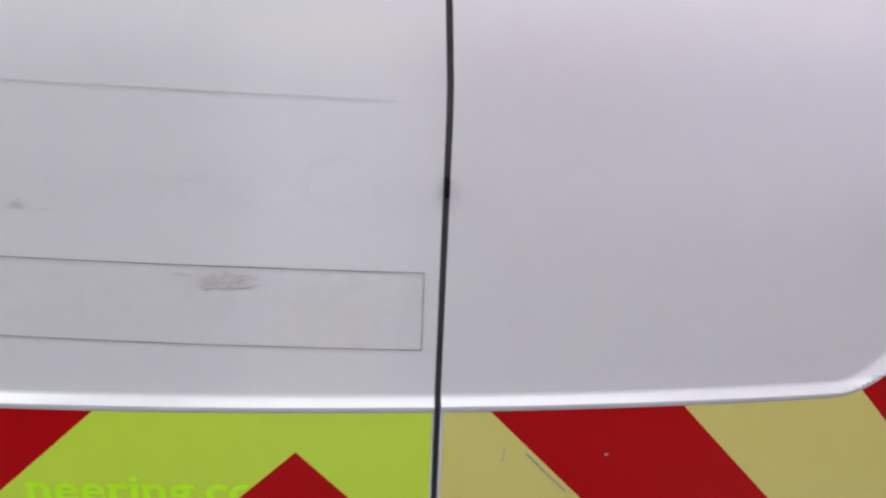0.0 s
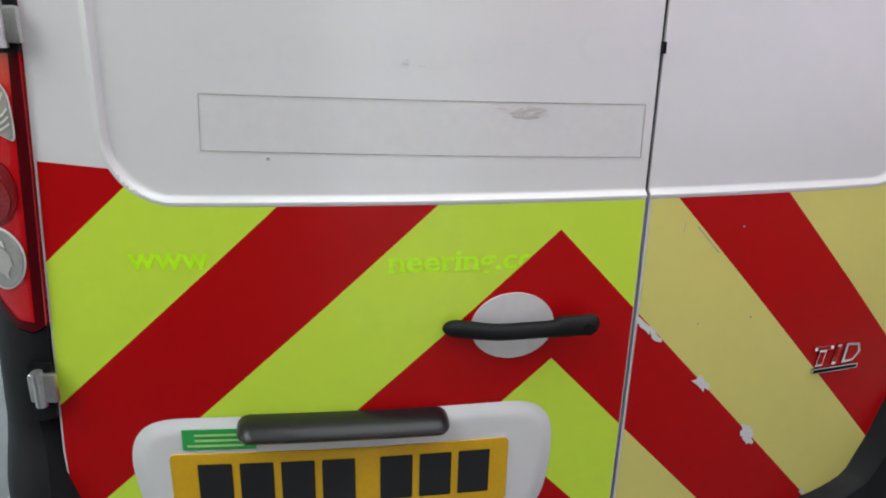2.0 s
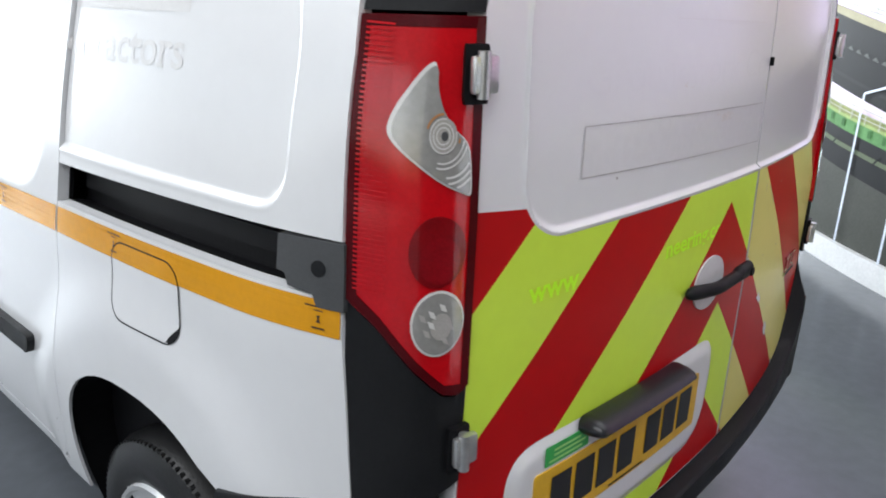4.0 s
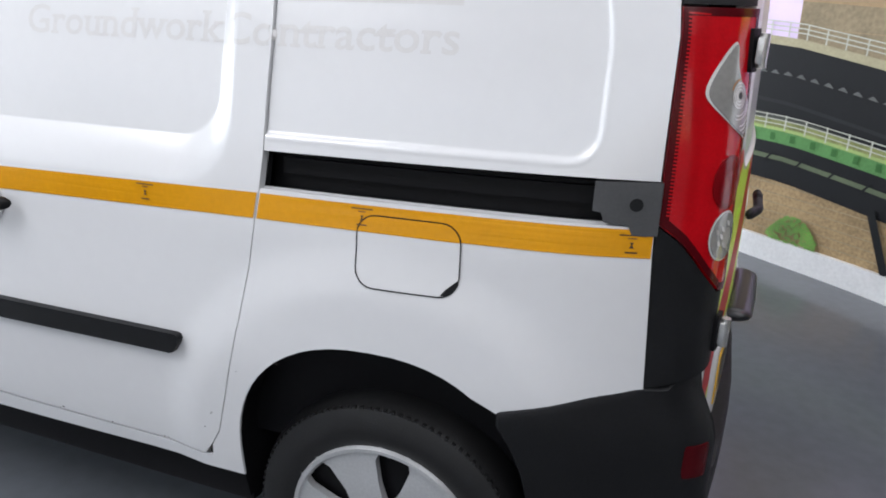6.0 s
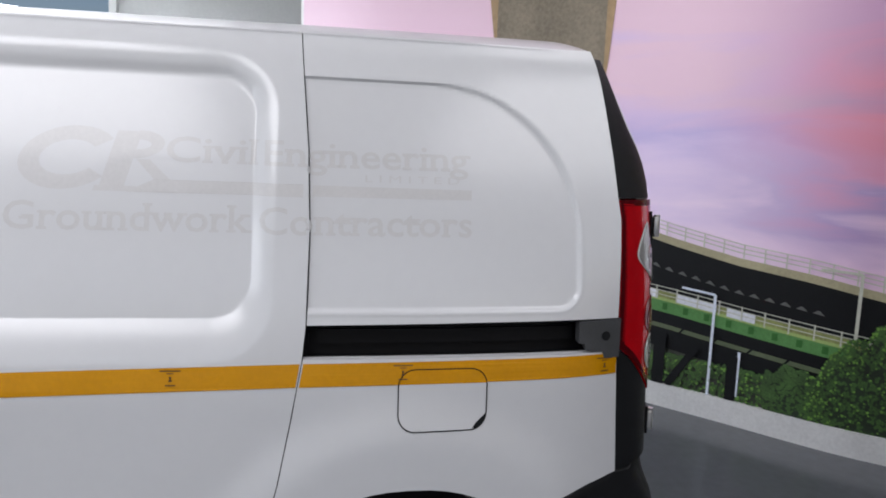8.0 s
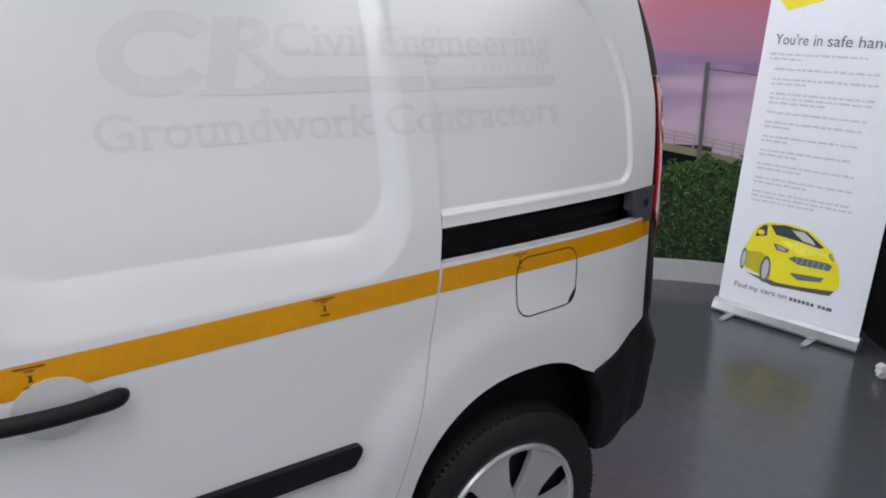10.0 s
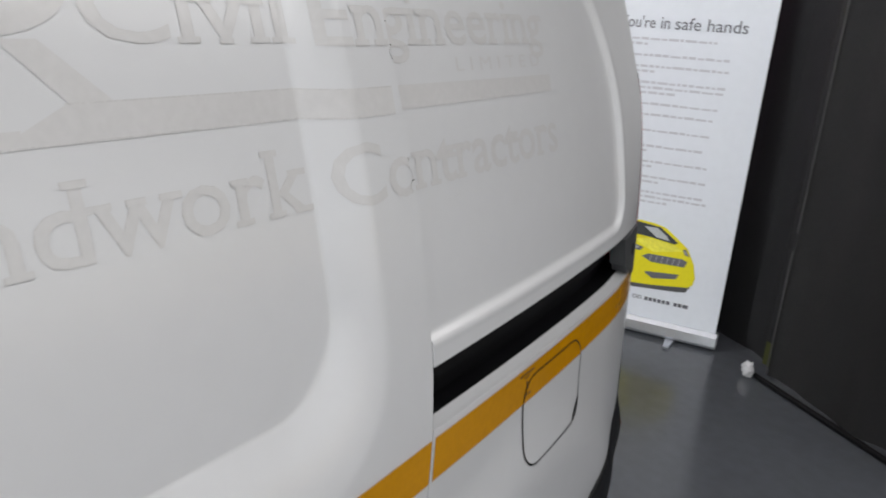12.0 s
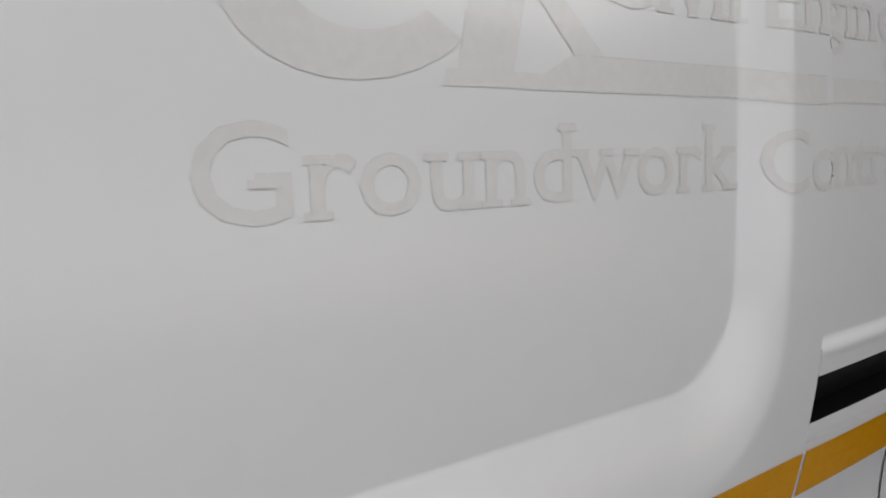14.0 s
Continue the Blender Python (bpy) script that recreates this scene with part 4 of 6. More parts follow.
# rear doors
SEAM_X = 0.156
DOOR_L = [(-0.664, 1.74), (-0.666, 1.45), (-0.673, 1.30), (-0.689, 1.0), (-0.704, 0.74), (-0.704, 0.66), (-0.688, 0.60), (-0.645, 0.548), (-0.58, 0.512), (-0.40, 0.498), (SEAM_X - 0.003, 0.492), (SEAM_X - 0.003, 1.74)]
DOOR_R = [(SEAM_X + 0.003, 1.74), (SEAM_X + 0.003, 0.492), (0.40, 0.496), (0.58, 0.510), (0.655, 0.545), (0.698, 0.60), (0.713, 0.66), (0.713, 0.74), (0.698, 1.0), (0.682, 1.30), (0.675, 1.45), (0.673, 1.74)]
DOOR_LINES = (spaced(-0.705, 0.714, 0.03, ((-0.605, -0.580, 0.0025), (-0.58, -0.50, 0.005), (0.55, 0.63, 0.005), (0.63, 0.655, 0.0025))), spaced(0.49, 1.74, 0.03, ((1.106, 1.131, 0.0025), (1.131, 1.21, 0.005), (1.63, 1.71, 0.008), (1.71, 1.73, 0.003))))
rear_l = part("rear_door", sheet([DOOR_L], tail, 0, 0.03, lines=DOOR_LINES), PAINT, VAN, "wide white rear door with lime and red chevrons")
rear_r = part("rear_door", sheet([DOOR_R], tail, 0, 0.03, lines=DOOR_LINES), PAINT, VAN, "narrow white rear door with faded yellow and red chevrons")
part("door_seal", sheet([[(SEAM_X - 0.02, 0.50), (SEAM_X + 0.02, 0.50), (SEAM_X + 0.02, 1.73), (SEAM_X - 0.02, 1.73)]], plain_tail, -0.012, 0.003, 0.1), GREYPL, VAN)
part("seam_clip", sheet([[(SEAM_X - 0.0022, 1.318), (SEAM_X + 0.0022, 1.318), (SEAM_X + 0.0022, 1.334), (SEAM_X - 0.0022, 1.334)]], plain_tail, 0.001, 0.008, 0), GLOSSBLACK, rear_r)

APEX = 0.024
SLOPES = {-1: 0.93, 1: 1.03}
LIMITS = {-1: (0.20, 0.408, 0.653, 0.864, 1.071, 1.281, 1.485, 1.693, 1.90, 2.1), 1: (0.20, 0.408, 0.653, 0.864, 1.071, 1.300, 1.498, 1.705, 1.90, 2.1)}


def film(zone, sign, lo, hi, off, material, parent):
    """The part of a film zone between two slanting limits, laid on the door."""
    bm = bmesh.new()
    bm.faces.new([bm.verts.new((u, v, 0)) for u, v in zone])
    n = Vector((sign * SLOPES[sign], 1, 0)).normalized()
    for c, inner in ((lo, True), (hi, False)):
        geom = bm.verts[:] + bm.edges[:] + bm.faces[:]
        if geom:
            bmesh.ops.bisect_plane(bm, geom=geom, dist=1e-6, plane_co=(APEX, c, 0), plane_no=n, clear_inner=inner, clear_outer=not inner)
    if not bm.faces:
        bm.free()
        return
    bmesh.ops.recalc_face_normals(bm, faces=bm.faces)
    for f in bm.faces:
        if f.normal.z < 0:
            f.normal_flip()
    us, vs = [v.co.x for v in bm.verts], [v.co.y for v in bm.verts]
    cut_grid(bm, min(us), max(us), min(vs), max(vs), 0.04)
    part("chevron_stripe", lay(bm, plain_tail, off), material, parent)


def arc_pts(cx, cz, r, a0, a1, n=7):
    return [(cx + r * math.cos(radians(a0 + (a1 - a0) * i / n)), cz + r * math.sin(radians(a0 + (a1 - a0) * i / n))) for i in range(n + 1)]


ZONE_L = [(APEX, 0.498), (APEX, 1.112)] + arc_pts(-0.507, 1.203, 0.0905, 270, 206) + [(-0.676, 1.172), (-0.686, 1.0), (-0.701, 0.74), (-0.701, 0.66), (-0.685, 0.602), (-0.642, 0.551), (-0.578, 0.516), (-0.40, 0.502)]
ZONE_M = [(APEX, 0.498), (SEAM_X - 0.005, 0.496), (SEAM_X - 0.005, 1.112), (APEX, 1.112)]
ZONE_R = [(SEAM_X + 0.006, 0.496), (0.40, 0.500), (0.578, 0.514), (0.652, 0.549), (0.695, 0.603), (0.710, 0.66), (0.710, 0.74), (0.695, 1.0), (0.686, 1.160)] + arc_pts(0.557, 1.203, 0.0905, -26, -90) + [(SEAM_X + 0.006, 1.112)]
for zone, sign, ground, door_ in ((ZONE_L, -1, LIME, rear_l), (ZONE_M, 1, LIME, rear_l), (ZONE_R, 1, STRAW, rear_r)):
    for i, (lo, hi) in enumerate(zip(LIMITS[sign], LIMITS[sign][1:])):
        film(zone, sign, lo, hi, 0.0012, REDFILM if i % 2 == 1 else ground, door_)


def thinline(p, q, w=0.0016):
    d = (Vector(q) - Vector(p)).normalized()
    n = Vector((-d.y, d.x)) * w / 2
    return [(p[0] + n.x, p[1] + n.y), (p[0] - n.x, p[1] - n.y), (q[0] - n.x, q[1] - n.y), (q[0] + n.x, q[1] + n.y)]


def chip(x, z, r, seed):
    rnd = random.Random(seed)
    ps = []
    for k in range(11):
        a = 2 * math.pi * k / 11
        q = 1.4 * r * rnd.uniform(0.45, 1.15)
        du, dv = 1.35 * q * math.cos(a), 0.65 * q * math.sin(a)
        ps.append((x + 0.7 * (du + dv), z + 0.7 * (dv - du)))
    part("peeled_patch", sheet([ps], plain_tail, 0.0026, 0, 0), PAINT, rear_r, "white patch where film has peeled")


for k, (x, z, r) in enumerate(((0.168, 0.922, 0.007), (0.180, 0.909, 0.009), (0.198, 0.893, 0.008), (0.292, 0.800, 0.012), (0.305, 0.793, 0.009), (0.402, 0.688, 0.012), (0.408, 0.672, 0.009), (0.556, 0.531, 0.008))):
    chip(x - 0.003, z - 0.005, r, k)
part("film_scratch", sheet([thinline((0.2225, 1.074), (0.221, 1.058), 0.0012)], plain_tail, 0.0022, 0, 0), SCAR, rear_r)
part("film_scratch", sheet([thinline((0.244, 1.066), (0.287, 1.0215), 0.0016)], plain_tail, 0.0022, 0, 0.02), SCAR, rear_r)
for x, z in ((0.268, 0.903), (0.365, 0.906), (0.325, 1.062)):
    part("dirt_spot", sheet([ellipse(x, z, 0.0022, 0.0018, 8)], plain_tail, 0.0022, 0, 0), SCAR, rear_r)
# neon web lettering, left only on the lime stripes
_up = Vector((-SLOPES[-1], 1, 0)).normalized()
part("web_lettering", letters("www.e", -0.578, -0.438, 1.024, 1.047, plain_tail, 0.0016, 0.03, bold=0.02, serif=0.0018, keep=(((APEX, 1.490, 0), -_up),)), NEON, rear_l)
part("web_lettering", letters("neering.co", -0.226, -0.012, 1.004, 1.044, plain_tail, 0.0016, 0.03, bold=0.02, serif=0.0018, keep=(((APEX, 1.277, 0), _up), ((APEX, 1.075, 0), -_up))), NEON, rear_l)

# rectangle of old glue, and ghost lettering above it
SC = [(-0.471, 1.187), (0.139, 1.173), (0.139, 1.248), (-0.468, 1.260)]
part("glue_outline", sheet([thinline(a, b, 0.0011) for a, b in zip(SC, SC[1:] + SC[:1])], tail, 0.0014, 0, 0.05), SCAR, rear_l, "thin glue outline of a removed sticker")
part("dulled_patch", sheet([SC], tail, 0.0003, 0, 0.03), PAINT_OLD, rear_l)
part("faded_lettering", letters("Groundwork Co", -0.47, 0.135, 1.300, 1.352, tail, 0.0003, 0.03), mat("very_faint_lettering", (0.640, 0.645, 0.658), 0.31, coat=0.9, vary=0.015, scale=12), rear_l)
part("glue_outline", sheet([thinline((-0.25, 1.405), (0.10, 1.398), 0.001)], tail, 0.0014, 0, 0.05), GHOST, rear_l)
SMUDGE = mat("brown_smudge", (0.545, 0.525, 0.515), 0.6, vary=0.12, scale=80)
srnd = random.Random(21)
for cx_, cz_, wx, wz, n_ in ((-0.035, 1.238, 0.030, 0.006, 60), (-0.20, 1.302, 0.030, 0.003, 7)):
    blobs = []
    for _ in range(n_):
        bx_, bz_ = srnd.gauss(cx_, wx * 0.5), srnd.gauss(cz_, wz * 0.6)
        blobs.append(ellipse(bx_, bz_, srnd.uniform(0.0012, 0.006), srnd.uniform(0.0006, 0.0018), 7))
    part("dirt_smudge", sheet(blobs, tail, 0.0012, 0, 0), SMUDGE, rear_l)
part("dirt_spot", sheet([ellipse(-0.385, 1.176, 0.0025, 0.0025, 8)], tail, 0.002, 0, 0), SCAR, rear_l)

# rear handle: pale oval cup and black pull
part("handle_cup", sheet([ellipse(-0.042, 0.924, 0.064, 0.053, 36)], plain_tail, 0.0045, 0.003, 0.03), mat("pale_grey_cup", (0.56, 0.56, 0.56), 0.4, vary=0.05), rear_l, "pale grey oval handle cup")
bm = bmesh.new()
rings = []
def round_end(d, r):
    """How thick a rounded end is at distance d from its tip."""
    return math.sqrt(max(0.0, 1 - max(0.0, 1 - d / r) ** 2))


for i in range(41):
    t = 0.5 - 0.5 * math.cos(math.pi * i / 40)
    x = -0.150 + 0.234 * t
    ends = max(0.04, min(round_end(t, 0.10), round_end(1 - t, 0.07)))
    lift = 0.012 + 0.022 * smooth01(t / 0.38) - 0.004 * smooth01((t - 0.93) / 0.07)
    rz = (0.0138 - 0.0012 * smooth01((t - 0.12) / 0.2) + 0.0038 * smooth01((t - 0.68) / 0.05)) * ends
    ring = []
    for k in range(12):
        a = 2 * math.pi * k / 12
        ring.append(bm.verts.new(plain_tail(x, 0.929 + 0.002 * t + 0.0025 * smooth01((t - 0.68) / 0.05) + rz * math.sin(a), lift + 0.012 * math.cos(a) * ends)))
    rings.append(ring)
for r0, r1 in zip(rings, rings[1:]):
    for k in range(12):
        bm.faces.new((r0[k], r1[k], r1[(k + 1) % 12], r0[(k + 1) % 12]))
bm.faces.new(rings[0])
bm.faces.new(list(reversed(rings[-1])))
bmesh.ops.recalc_face_normals(bm, faces=bm.faces)
pull = part("pull_handle", bm, BLACK, rear_l, "black plastic pull handle")
part("lock_barrel", sheet([ellipse(0.062, 0.931, 0.009, 0.009, 14)], plain_tail, 0.0475, 0.004, 0), GLOSSBLACK, rear_l)

# number plate on its pale panel, with the lamp bar and a green sticker
PAN = [(-0.607, 0.700), (-0.606, 0.735), (-0.598, 0.760), (-0.582, 0.779), (-0.556, 0.789), (-0.52, 0.791), (-0.46, 0.791), (-0.30, 0.792), (-0.05, 0.794), (-0.020, 0.793), (0.006, 0.785), (0.025, 0.766), (0.034, 0.740), (0.036, 0.70), (0.032, 0.645), (0.022, 0.605), (0.002, 0.576), (-0.028, 0.559), (-0.066, 0.553), (-0.51, 0.551), (-0.55, 0.558), (-0.578, 0.580), (-0.595, 0.625)]
for _ in range(2):
    PAN = [((1 - k) * a[0] + k * b[0], (1 - k) * a[1] + k * b[1]) for a, b in zip(PAN, PAN[1:] + PAN[:1]) for k in (0.25, 0.75)]


def edge_distance(x, z, outline):
    best = 9.0
    for (ax, az), (bx, bz_) in zip(outline, outline[1:] + outline[:1]):
        ex, ez = bx - ax, bz_ - az
        k = min(1.0, max(0.0, ((x - ax) * ex + (z - az) * ez) / (ex * ex + ez * ez)))
        best = min(best, math.hypot(x - ax - k * ex, z - az - k * ez))
    return best


def pillow(x, z, off=0.0):
    """The plate panel rises softly from its edge."""
    return plain_tail(x, z, off + 0.0075 * smooth01(edge_distance(x, z, PAN) / 0.022))


panel = part("plate_panel", sheet([PAN], pillow, 0.0016, 0, 0.008), PAINT, rear_l, "white number plate panel")


def plate_face(x, z, off=0.0):
    return plain_tail(x, z, 0.0085 + off)


plate = part("number_plate", sheet([rounded(-0.551, -0.039, 0.617, 0.734, 0.008)], plate_face, 0.003, 0.003, 0.03), PLATEY, rear_l, "yellow rear number plate with its characters as bars")
for x0, w in ((-0.512, 0.050), (-0.451, 0.050), (-0.390, 0.050), (-0.329, 0.050), (-0.241, 0.050), (-0.180, 0.050), (-0.119, 0.050)):
    part("plate_bar", sheet([rounded(x0, x0 + w, 0.638, 0.717, 0.002, 2)], plate_face, 0.0042, 0, 0.03), PLATEK, panel)
part("plate_bar", sheet([[(-0.35, 0.622), (-0.24, 0.622), (-0.24, 0.626), (-0.35, 0.626)]], plate_face, 0.0042, 0, 0.03), PLATEK, panel)
part("green_sticker", sheet([rounded(-0.530, -0.424, 0.742, 0.777, 0.002, 2)], plate_face, 0.0035, 0.001, 0.03), GREEN, rear_l, "small green dealer sticker")
for z, a, b in ((0.768, -0.512, -0.447), (0.759, -0.512, -0.434), (0.750, -0.523, -0.442)):
    part("sticker_bar", sheet([[(a, z - 0.0022), (b, z - 0.0022), (b, z + 0.0022), (a, z + 0.0022)]], plate_face, 0.0047, 0, 0.03), GREEN2, panel)
bm = bmesh.new()
rings = []
for i in range(33):
    t = 0.5 - 0.5 * math.cos(math.pi * i / 32)
    x = -0.450 + 0.312 * t
    e = max(0.05, round_end(min(t, 1 - t), 0.06))
    h = 0.017 * e
    d = 0.012 + 0.030 * e
    ring = []
    for k in range(12):
        a = math.pi * 2 * k / 12
        ring.append(bm.verts.new(plain_tail(x, 0.781 - 0.001 * t + h * math.sin(a) * (1.0 if math.sin(a) > 0 else 0.9), 0.012 + d * max(-0.2, math.cos(a)))))
    rings.append(ring)
for r0, r1 in zip(rings, rings[1:]):
    for k in range(12):
        bm.faces.new((r0[k], r1[k], r1[(k + 1) % 12], r0[(k + 1) % 12]))
bm.faces.new(rings[0])
bm.faces.new(list(reversed(rings[-1])))
bmesh.ops.recalc_face_normals(bm, faces=bm.faces)
part("plate_lamp_bar", bm, mat("dark_gloss_plastic", (0.010, 0.011, 0.014), 0.3, spec=0.35, coat=0.12, vary=0.1), rear_l, "dark grey plate lamp bar")

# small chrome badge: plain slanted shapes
bz = 0.811
shapes = [[(0.507, bz + 0.017), (0.547, bz + 0.017), (0.547, bz + 0.024), (0.507, bz + 0.024)], [(0.515, bz - 0.014), (0.529, bz - 0.014), (0.533, bz + 0.017), (0.519, bz + 0.017)],
          [(0.549, bz - 0.014), (0.557, bz - 0.014), (0.564, bz + 0.024), (0.556, bz + 0.024)], [(0.571, bz - 0.014), (0.595, bz - 0.012), (0.609, bz + 0.005), (0.603, bz + 0.022), (0.575, bz + 0.024)],
          [(0.511, bz - 0.028), (0.609, bz - 0.028), (0.609, bz - 0.019), (0.511, bz - 0.019)]]
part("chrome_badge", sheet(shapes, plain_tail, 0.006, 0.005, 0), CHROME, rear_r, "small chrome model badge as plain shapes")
for q in shapes[:4]:
    cx, cz = sum(p[0] for p in q) / len(q), sum(p[1] for p in q) / len(q)
    part("badge_inlay", sheet([[(cx + (x - cx) * 0.66, cz + (z - cz) * 0.72) for x, z in q]], plain_tail, 0.0068, 0, 0), REDFILM, rear_r)
part("badge_inlay", sheet([[(0.513, bz - 0.0265), (0.607, bz - 0.0265), (0.607, bz - 0.021), (0.513, bz - 0.021)]], plain_tail, 0.0068, 0, 0), GLOSSBLACK, rear_r)


def inside(p, outline):
    """Whether a point lies within an outline."""
    hit = False
    for (ax, az), (bx, bz_) in zip(outline, outline[1:] + outline[:1]):
        if (az > p[1]) != (bz_ > p[1]) and p[0] < ax + (bx - ax) * (p[1] - az) / (bz_ - az):
            hit = not hit
    return hit


# rear corner: lamp, black pillar above, black piece below
def corner_set(side):
    def fn(s, z, off=0.0):
        return corner(s, z, off - 0.011 * smooth01(s / 0.8), side)

    edge = 0.075 if side < 0 else 0.35
    lamp = part("tail_lamp", sheet([[(0.0, 0.945), (0.10, 0.935), (0.22, 0.94), (0.45, 0.975), (0.75, 1.030), (0.985, 1.062), (0.985, 1.405), (0.0, 1.405)]], fn, 0.010, 0.03, 0.03), LAMPRED, VAN, "tall red tail lamp with clear lenses")
    part("lamp_edge", sheet([[(0.0, 0.945), (edge, 0.936 + 0.05 * (edge - 0.075)), (edge, 1.405), (0.0, 1.405)]], fn, 0.0108, 0, 0.04), LAMPDARK, lamp)
    part("lamp_edge", sheet([[(0.07, 1.392), (0.90, 1.392), (0.90, 1.405), (0.07, 1.405)]], fn, 0.0108, 0, 0.04), LAMPDARK, lamp)
    part("lamp_edge", sheet([[(0.07, 0.937), (0.10, 0.935), (0.22, 0.94), (0.45, 0.975), (0.75, 1.030), (0.90, 1.052), (0.90, 1.070), (0.73, 1.045), (0.44, 0.990), (0.21, 0.953), (0.07, 0.950)]], fn, 0.0109, 0, 0.04), LAMPDARK, lamp)
    part("lamp_edge", sheet([[(0.90, 1.052), (0.985, 1.062), (0.985, 1.405), (0.90, 1.405)]], fn, 0.0108, 0, 0.04), LAMPDARK, lamp)
    drop = [(0.345, 1.372), (0.345, 1.345), (0.30, 1.318), (0.22, 1.295), (0.115, 1.272), (0.095, 1.235), (0.085, 1.180), (0.14, 1.186), (0.30, 1.206), (0.46, 1.236), (0.60, 1.268), (0.665, 1.292), (0.61, 1.318), (0.50, 1.350), (0.41, 1.368)]
    def lens_z(z):
        return 1.276 - (1.292 - z) * 0.68 if z < 1.292 else 1.276 + (z - 1.292) * 0.95

    drop = [(q + 0.02 * (q > 0.5), lens_z(z)) for q, z in drop]
    for _ in range(2):
        drop = [((1 - k) * a[0] + k * b[0], (1 - k) * a[1] + k * b[1]) for a, b in zip(drop, drop[1:] + drop[:1]) for k in (0.25, 0.75)]
    big = [(q + (q - 0.25) * 0.09, z + (z - 1.258) * 0.045) for q, z in drop]
    part("indicator_rim", sheet([big], fn, 0.0122, 0, 0.03), LENSRIM, lamp)
    part("indicator_lens", sheet([drop], fn, 0.0135, 0.002, 0.02), LENS, lamp, "smoky clear indicator lens")
    def rings(name, cs, cz, radii, w, a0, a1, off, m):
        for r in radii:
            quads = []
            for i in range(28):
                b0, b1 = radians(a0 + (a1 - a0) * i / 28), radians(a0 + (a1 - a0) * (i + 1) / 28)
                quad = [(cs + q * math.cos(a) / 0.21, cz + q * math.sin(a)) for q, a in ((r, b0), (r, b1), (r - w, b1), (r - w, b0))]
                if all(inside(q, drop) for q in quad):
                    quads.append(quad)
            if quads:
                part(name, sheet(quads, fn, off, 0, 0), m, lamp)

    part("reflector", sheet([ellipse(0.30, 1.272, 0.021 / 0.21, 0.021, 26)], fn, 0.0142, 0, 0.02), LENSRING, lamp)
    rings("lens_ring", 0.30, 1.272, (0.0105, 0.0155, 0.0205), 0.0014, 0, 360, 0.0147, LENSRIM)
    rings("lens_ring", 0.30, 1.272, (0.0265,), 0.0030, 20, 200, 0.0147, AMBERBULB)
    rings("lens_ring", 0.30, 1.272, (0.033, 0.039), 0.0022, 185, 285, 0.0147, LENSRIM)
    rings("lens_ring", 0.26, 1.262, (0.040, 0.047, 0.054), 0.0026, 215, 275, 0.0147, LENSRIM)
    part("bulb", sheet([ellipse(0.29, 1.272, 0.024, 0.0055, 16)], fn, 0.0150, 0.001, 0), GREYPL, lamp)
    part("fog_lens", sheet([ellipse(0.315, 1.132, 0.215, 0.045, 34)], fn, 0.0128, 0.002, 0.02), FOGRED, lamp, "dark red round lens")
    part("fog_centre", sheet([ellipse(0.30, 1.122, 0.15, 0.030, 26)], fn, 0.0142, 0, 0.02), LAMPMID, lamp)
    part("reverse_rim", sheet([ellipse(0.29, 1.040, 0.205, 0.044, 30)], fn, 0.0126, 0, 0.02), LENSRIM, lamp)
    part("reverse_lens", sheet([ellipse(0.29, 1.040, 0.188, 0.0405, 30)], fn, 0.0142, 0.002, 0.02), LENS, lamp, "round clear reversing lens")
    part("reverse_bulb", sheet([ellipse(0.27, 1.037, 0.080, 0.018, 20)], fn, 0.0152, 0.0, 0), LENSRING, lamp)
    for k in range(9):
        u, v = 0.29 + 0.13 * math.cos(k * 2.4) * (0.4 + 0.07 * k), 1.040 + 0.028 * math.sin(k * 2.4) * (0.4 + 0.07 * k)
        part("lens_facet", sheet([[(u - 0.030, v - 0.006), (u + 0.012, v - 0.003), (u + 0.030, v + 0.006), (u - 0.012, v + 0.003)]], fn, 0.0155, 0, 0), LENSRING if k % 3 else LENSRIM, lamp)
    ribs = [[(0.70, z), (0.93, z + 0.002), (0.93, z + 0.0045), (0.70, z + 0.0025)] for z in [1.075 + i * 0.006 for i in range(54)]]
    part("lamp_rib", sheet(ribs, fn, 0.0112, 0.001, 0.09), LAMPRED, lamp, "fine moulded ribs")["kind"] = "stuff"
    part("corner_pillar", sheet([[(0.0, 1.409), (0.985, 1.409), (0.99, 1.50), (0.995, 1.74), (0.0, 1.74)]], fn, 0.006, 0.03, 0.04), BLACK, VAN, "black pillar trim above the lamp")
    def low_fn(s, z, off=0.0):
        return fn(s, z, off + 0.006 * smooth01((0.98 - z) / 0.2) * math.sin(math.pi * min(s, 1.0)))

    part("corner_trim", sheet([[(0.0, 0.798), (0.985, 0.760), (0.985, 1.058), (0.75, 1.026), (0.45, 0.971), (0.22, 0.936), (0.10, 0.931), (0.0, 0.941)]], low_fn, 0.007, 0.03, 0.04), BLACK, VAN, "black corner trim below the lamp")
    for z in (1.341, 0.855):
        rec = part("hinge_pocket", sheet([rounded(-0.02, 0.165, z - 0.034, z + 0.034, 0.012, 3)], fn, 0.0165, 0.008, 0.03), GLOSSBLACK, VAN)
        bm = bmesh.new()
        c = fn(0.0, z, 0.021)
        m = Matrix.Translation(c) @ Matrix.Rotation(radians(8 * side), 4, "Z")
        box_bm(bm, (-0.026, -0.006, -0.022) if side < 0 else (-0.022, -0.004, -0.022), (0.012, 0.006, 0.022) if side < 0 else (0.010, 0.006, 0.022), 0.005, m)
        pin = c + Vector((-0.012, -0.002, 0.0) if side < 0 else (0.004, 0.0, 0.0))
        cyl_bm(bm, pin - Vector((0, 0, 0.027)), pin + Vector((0, 0, 0.027)), 0.008, n=12)
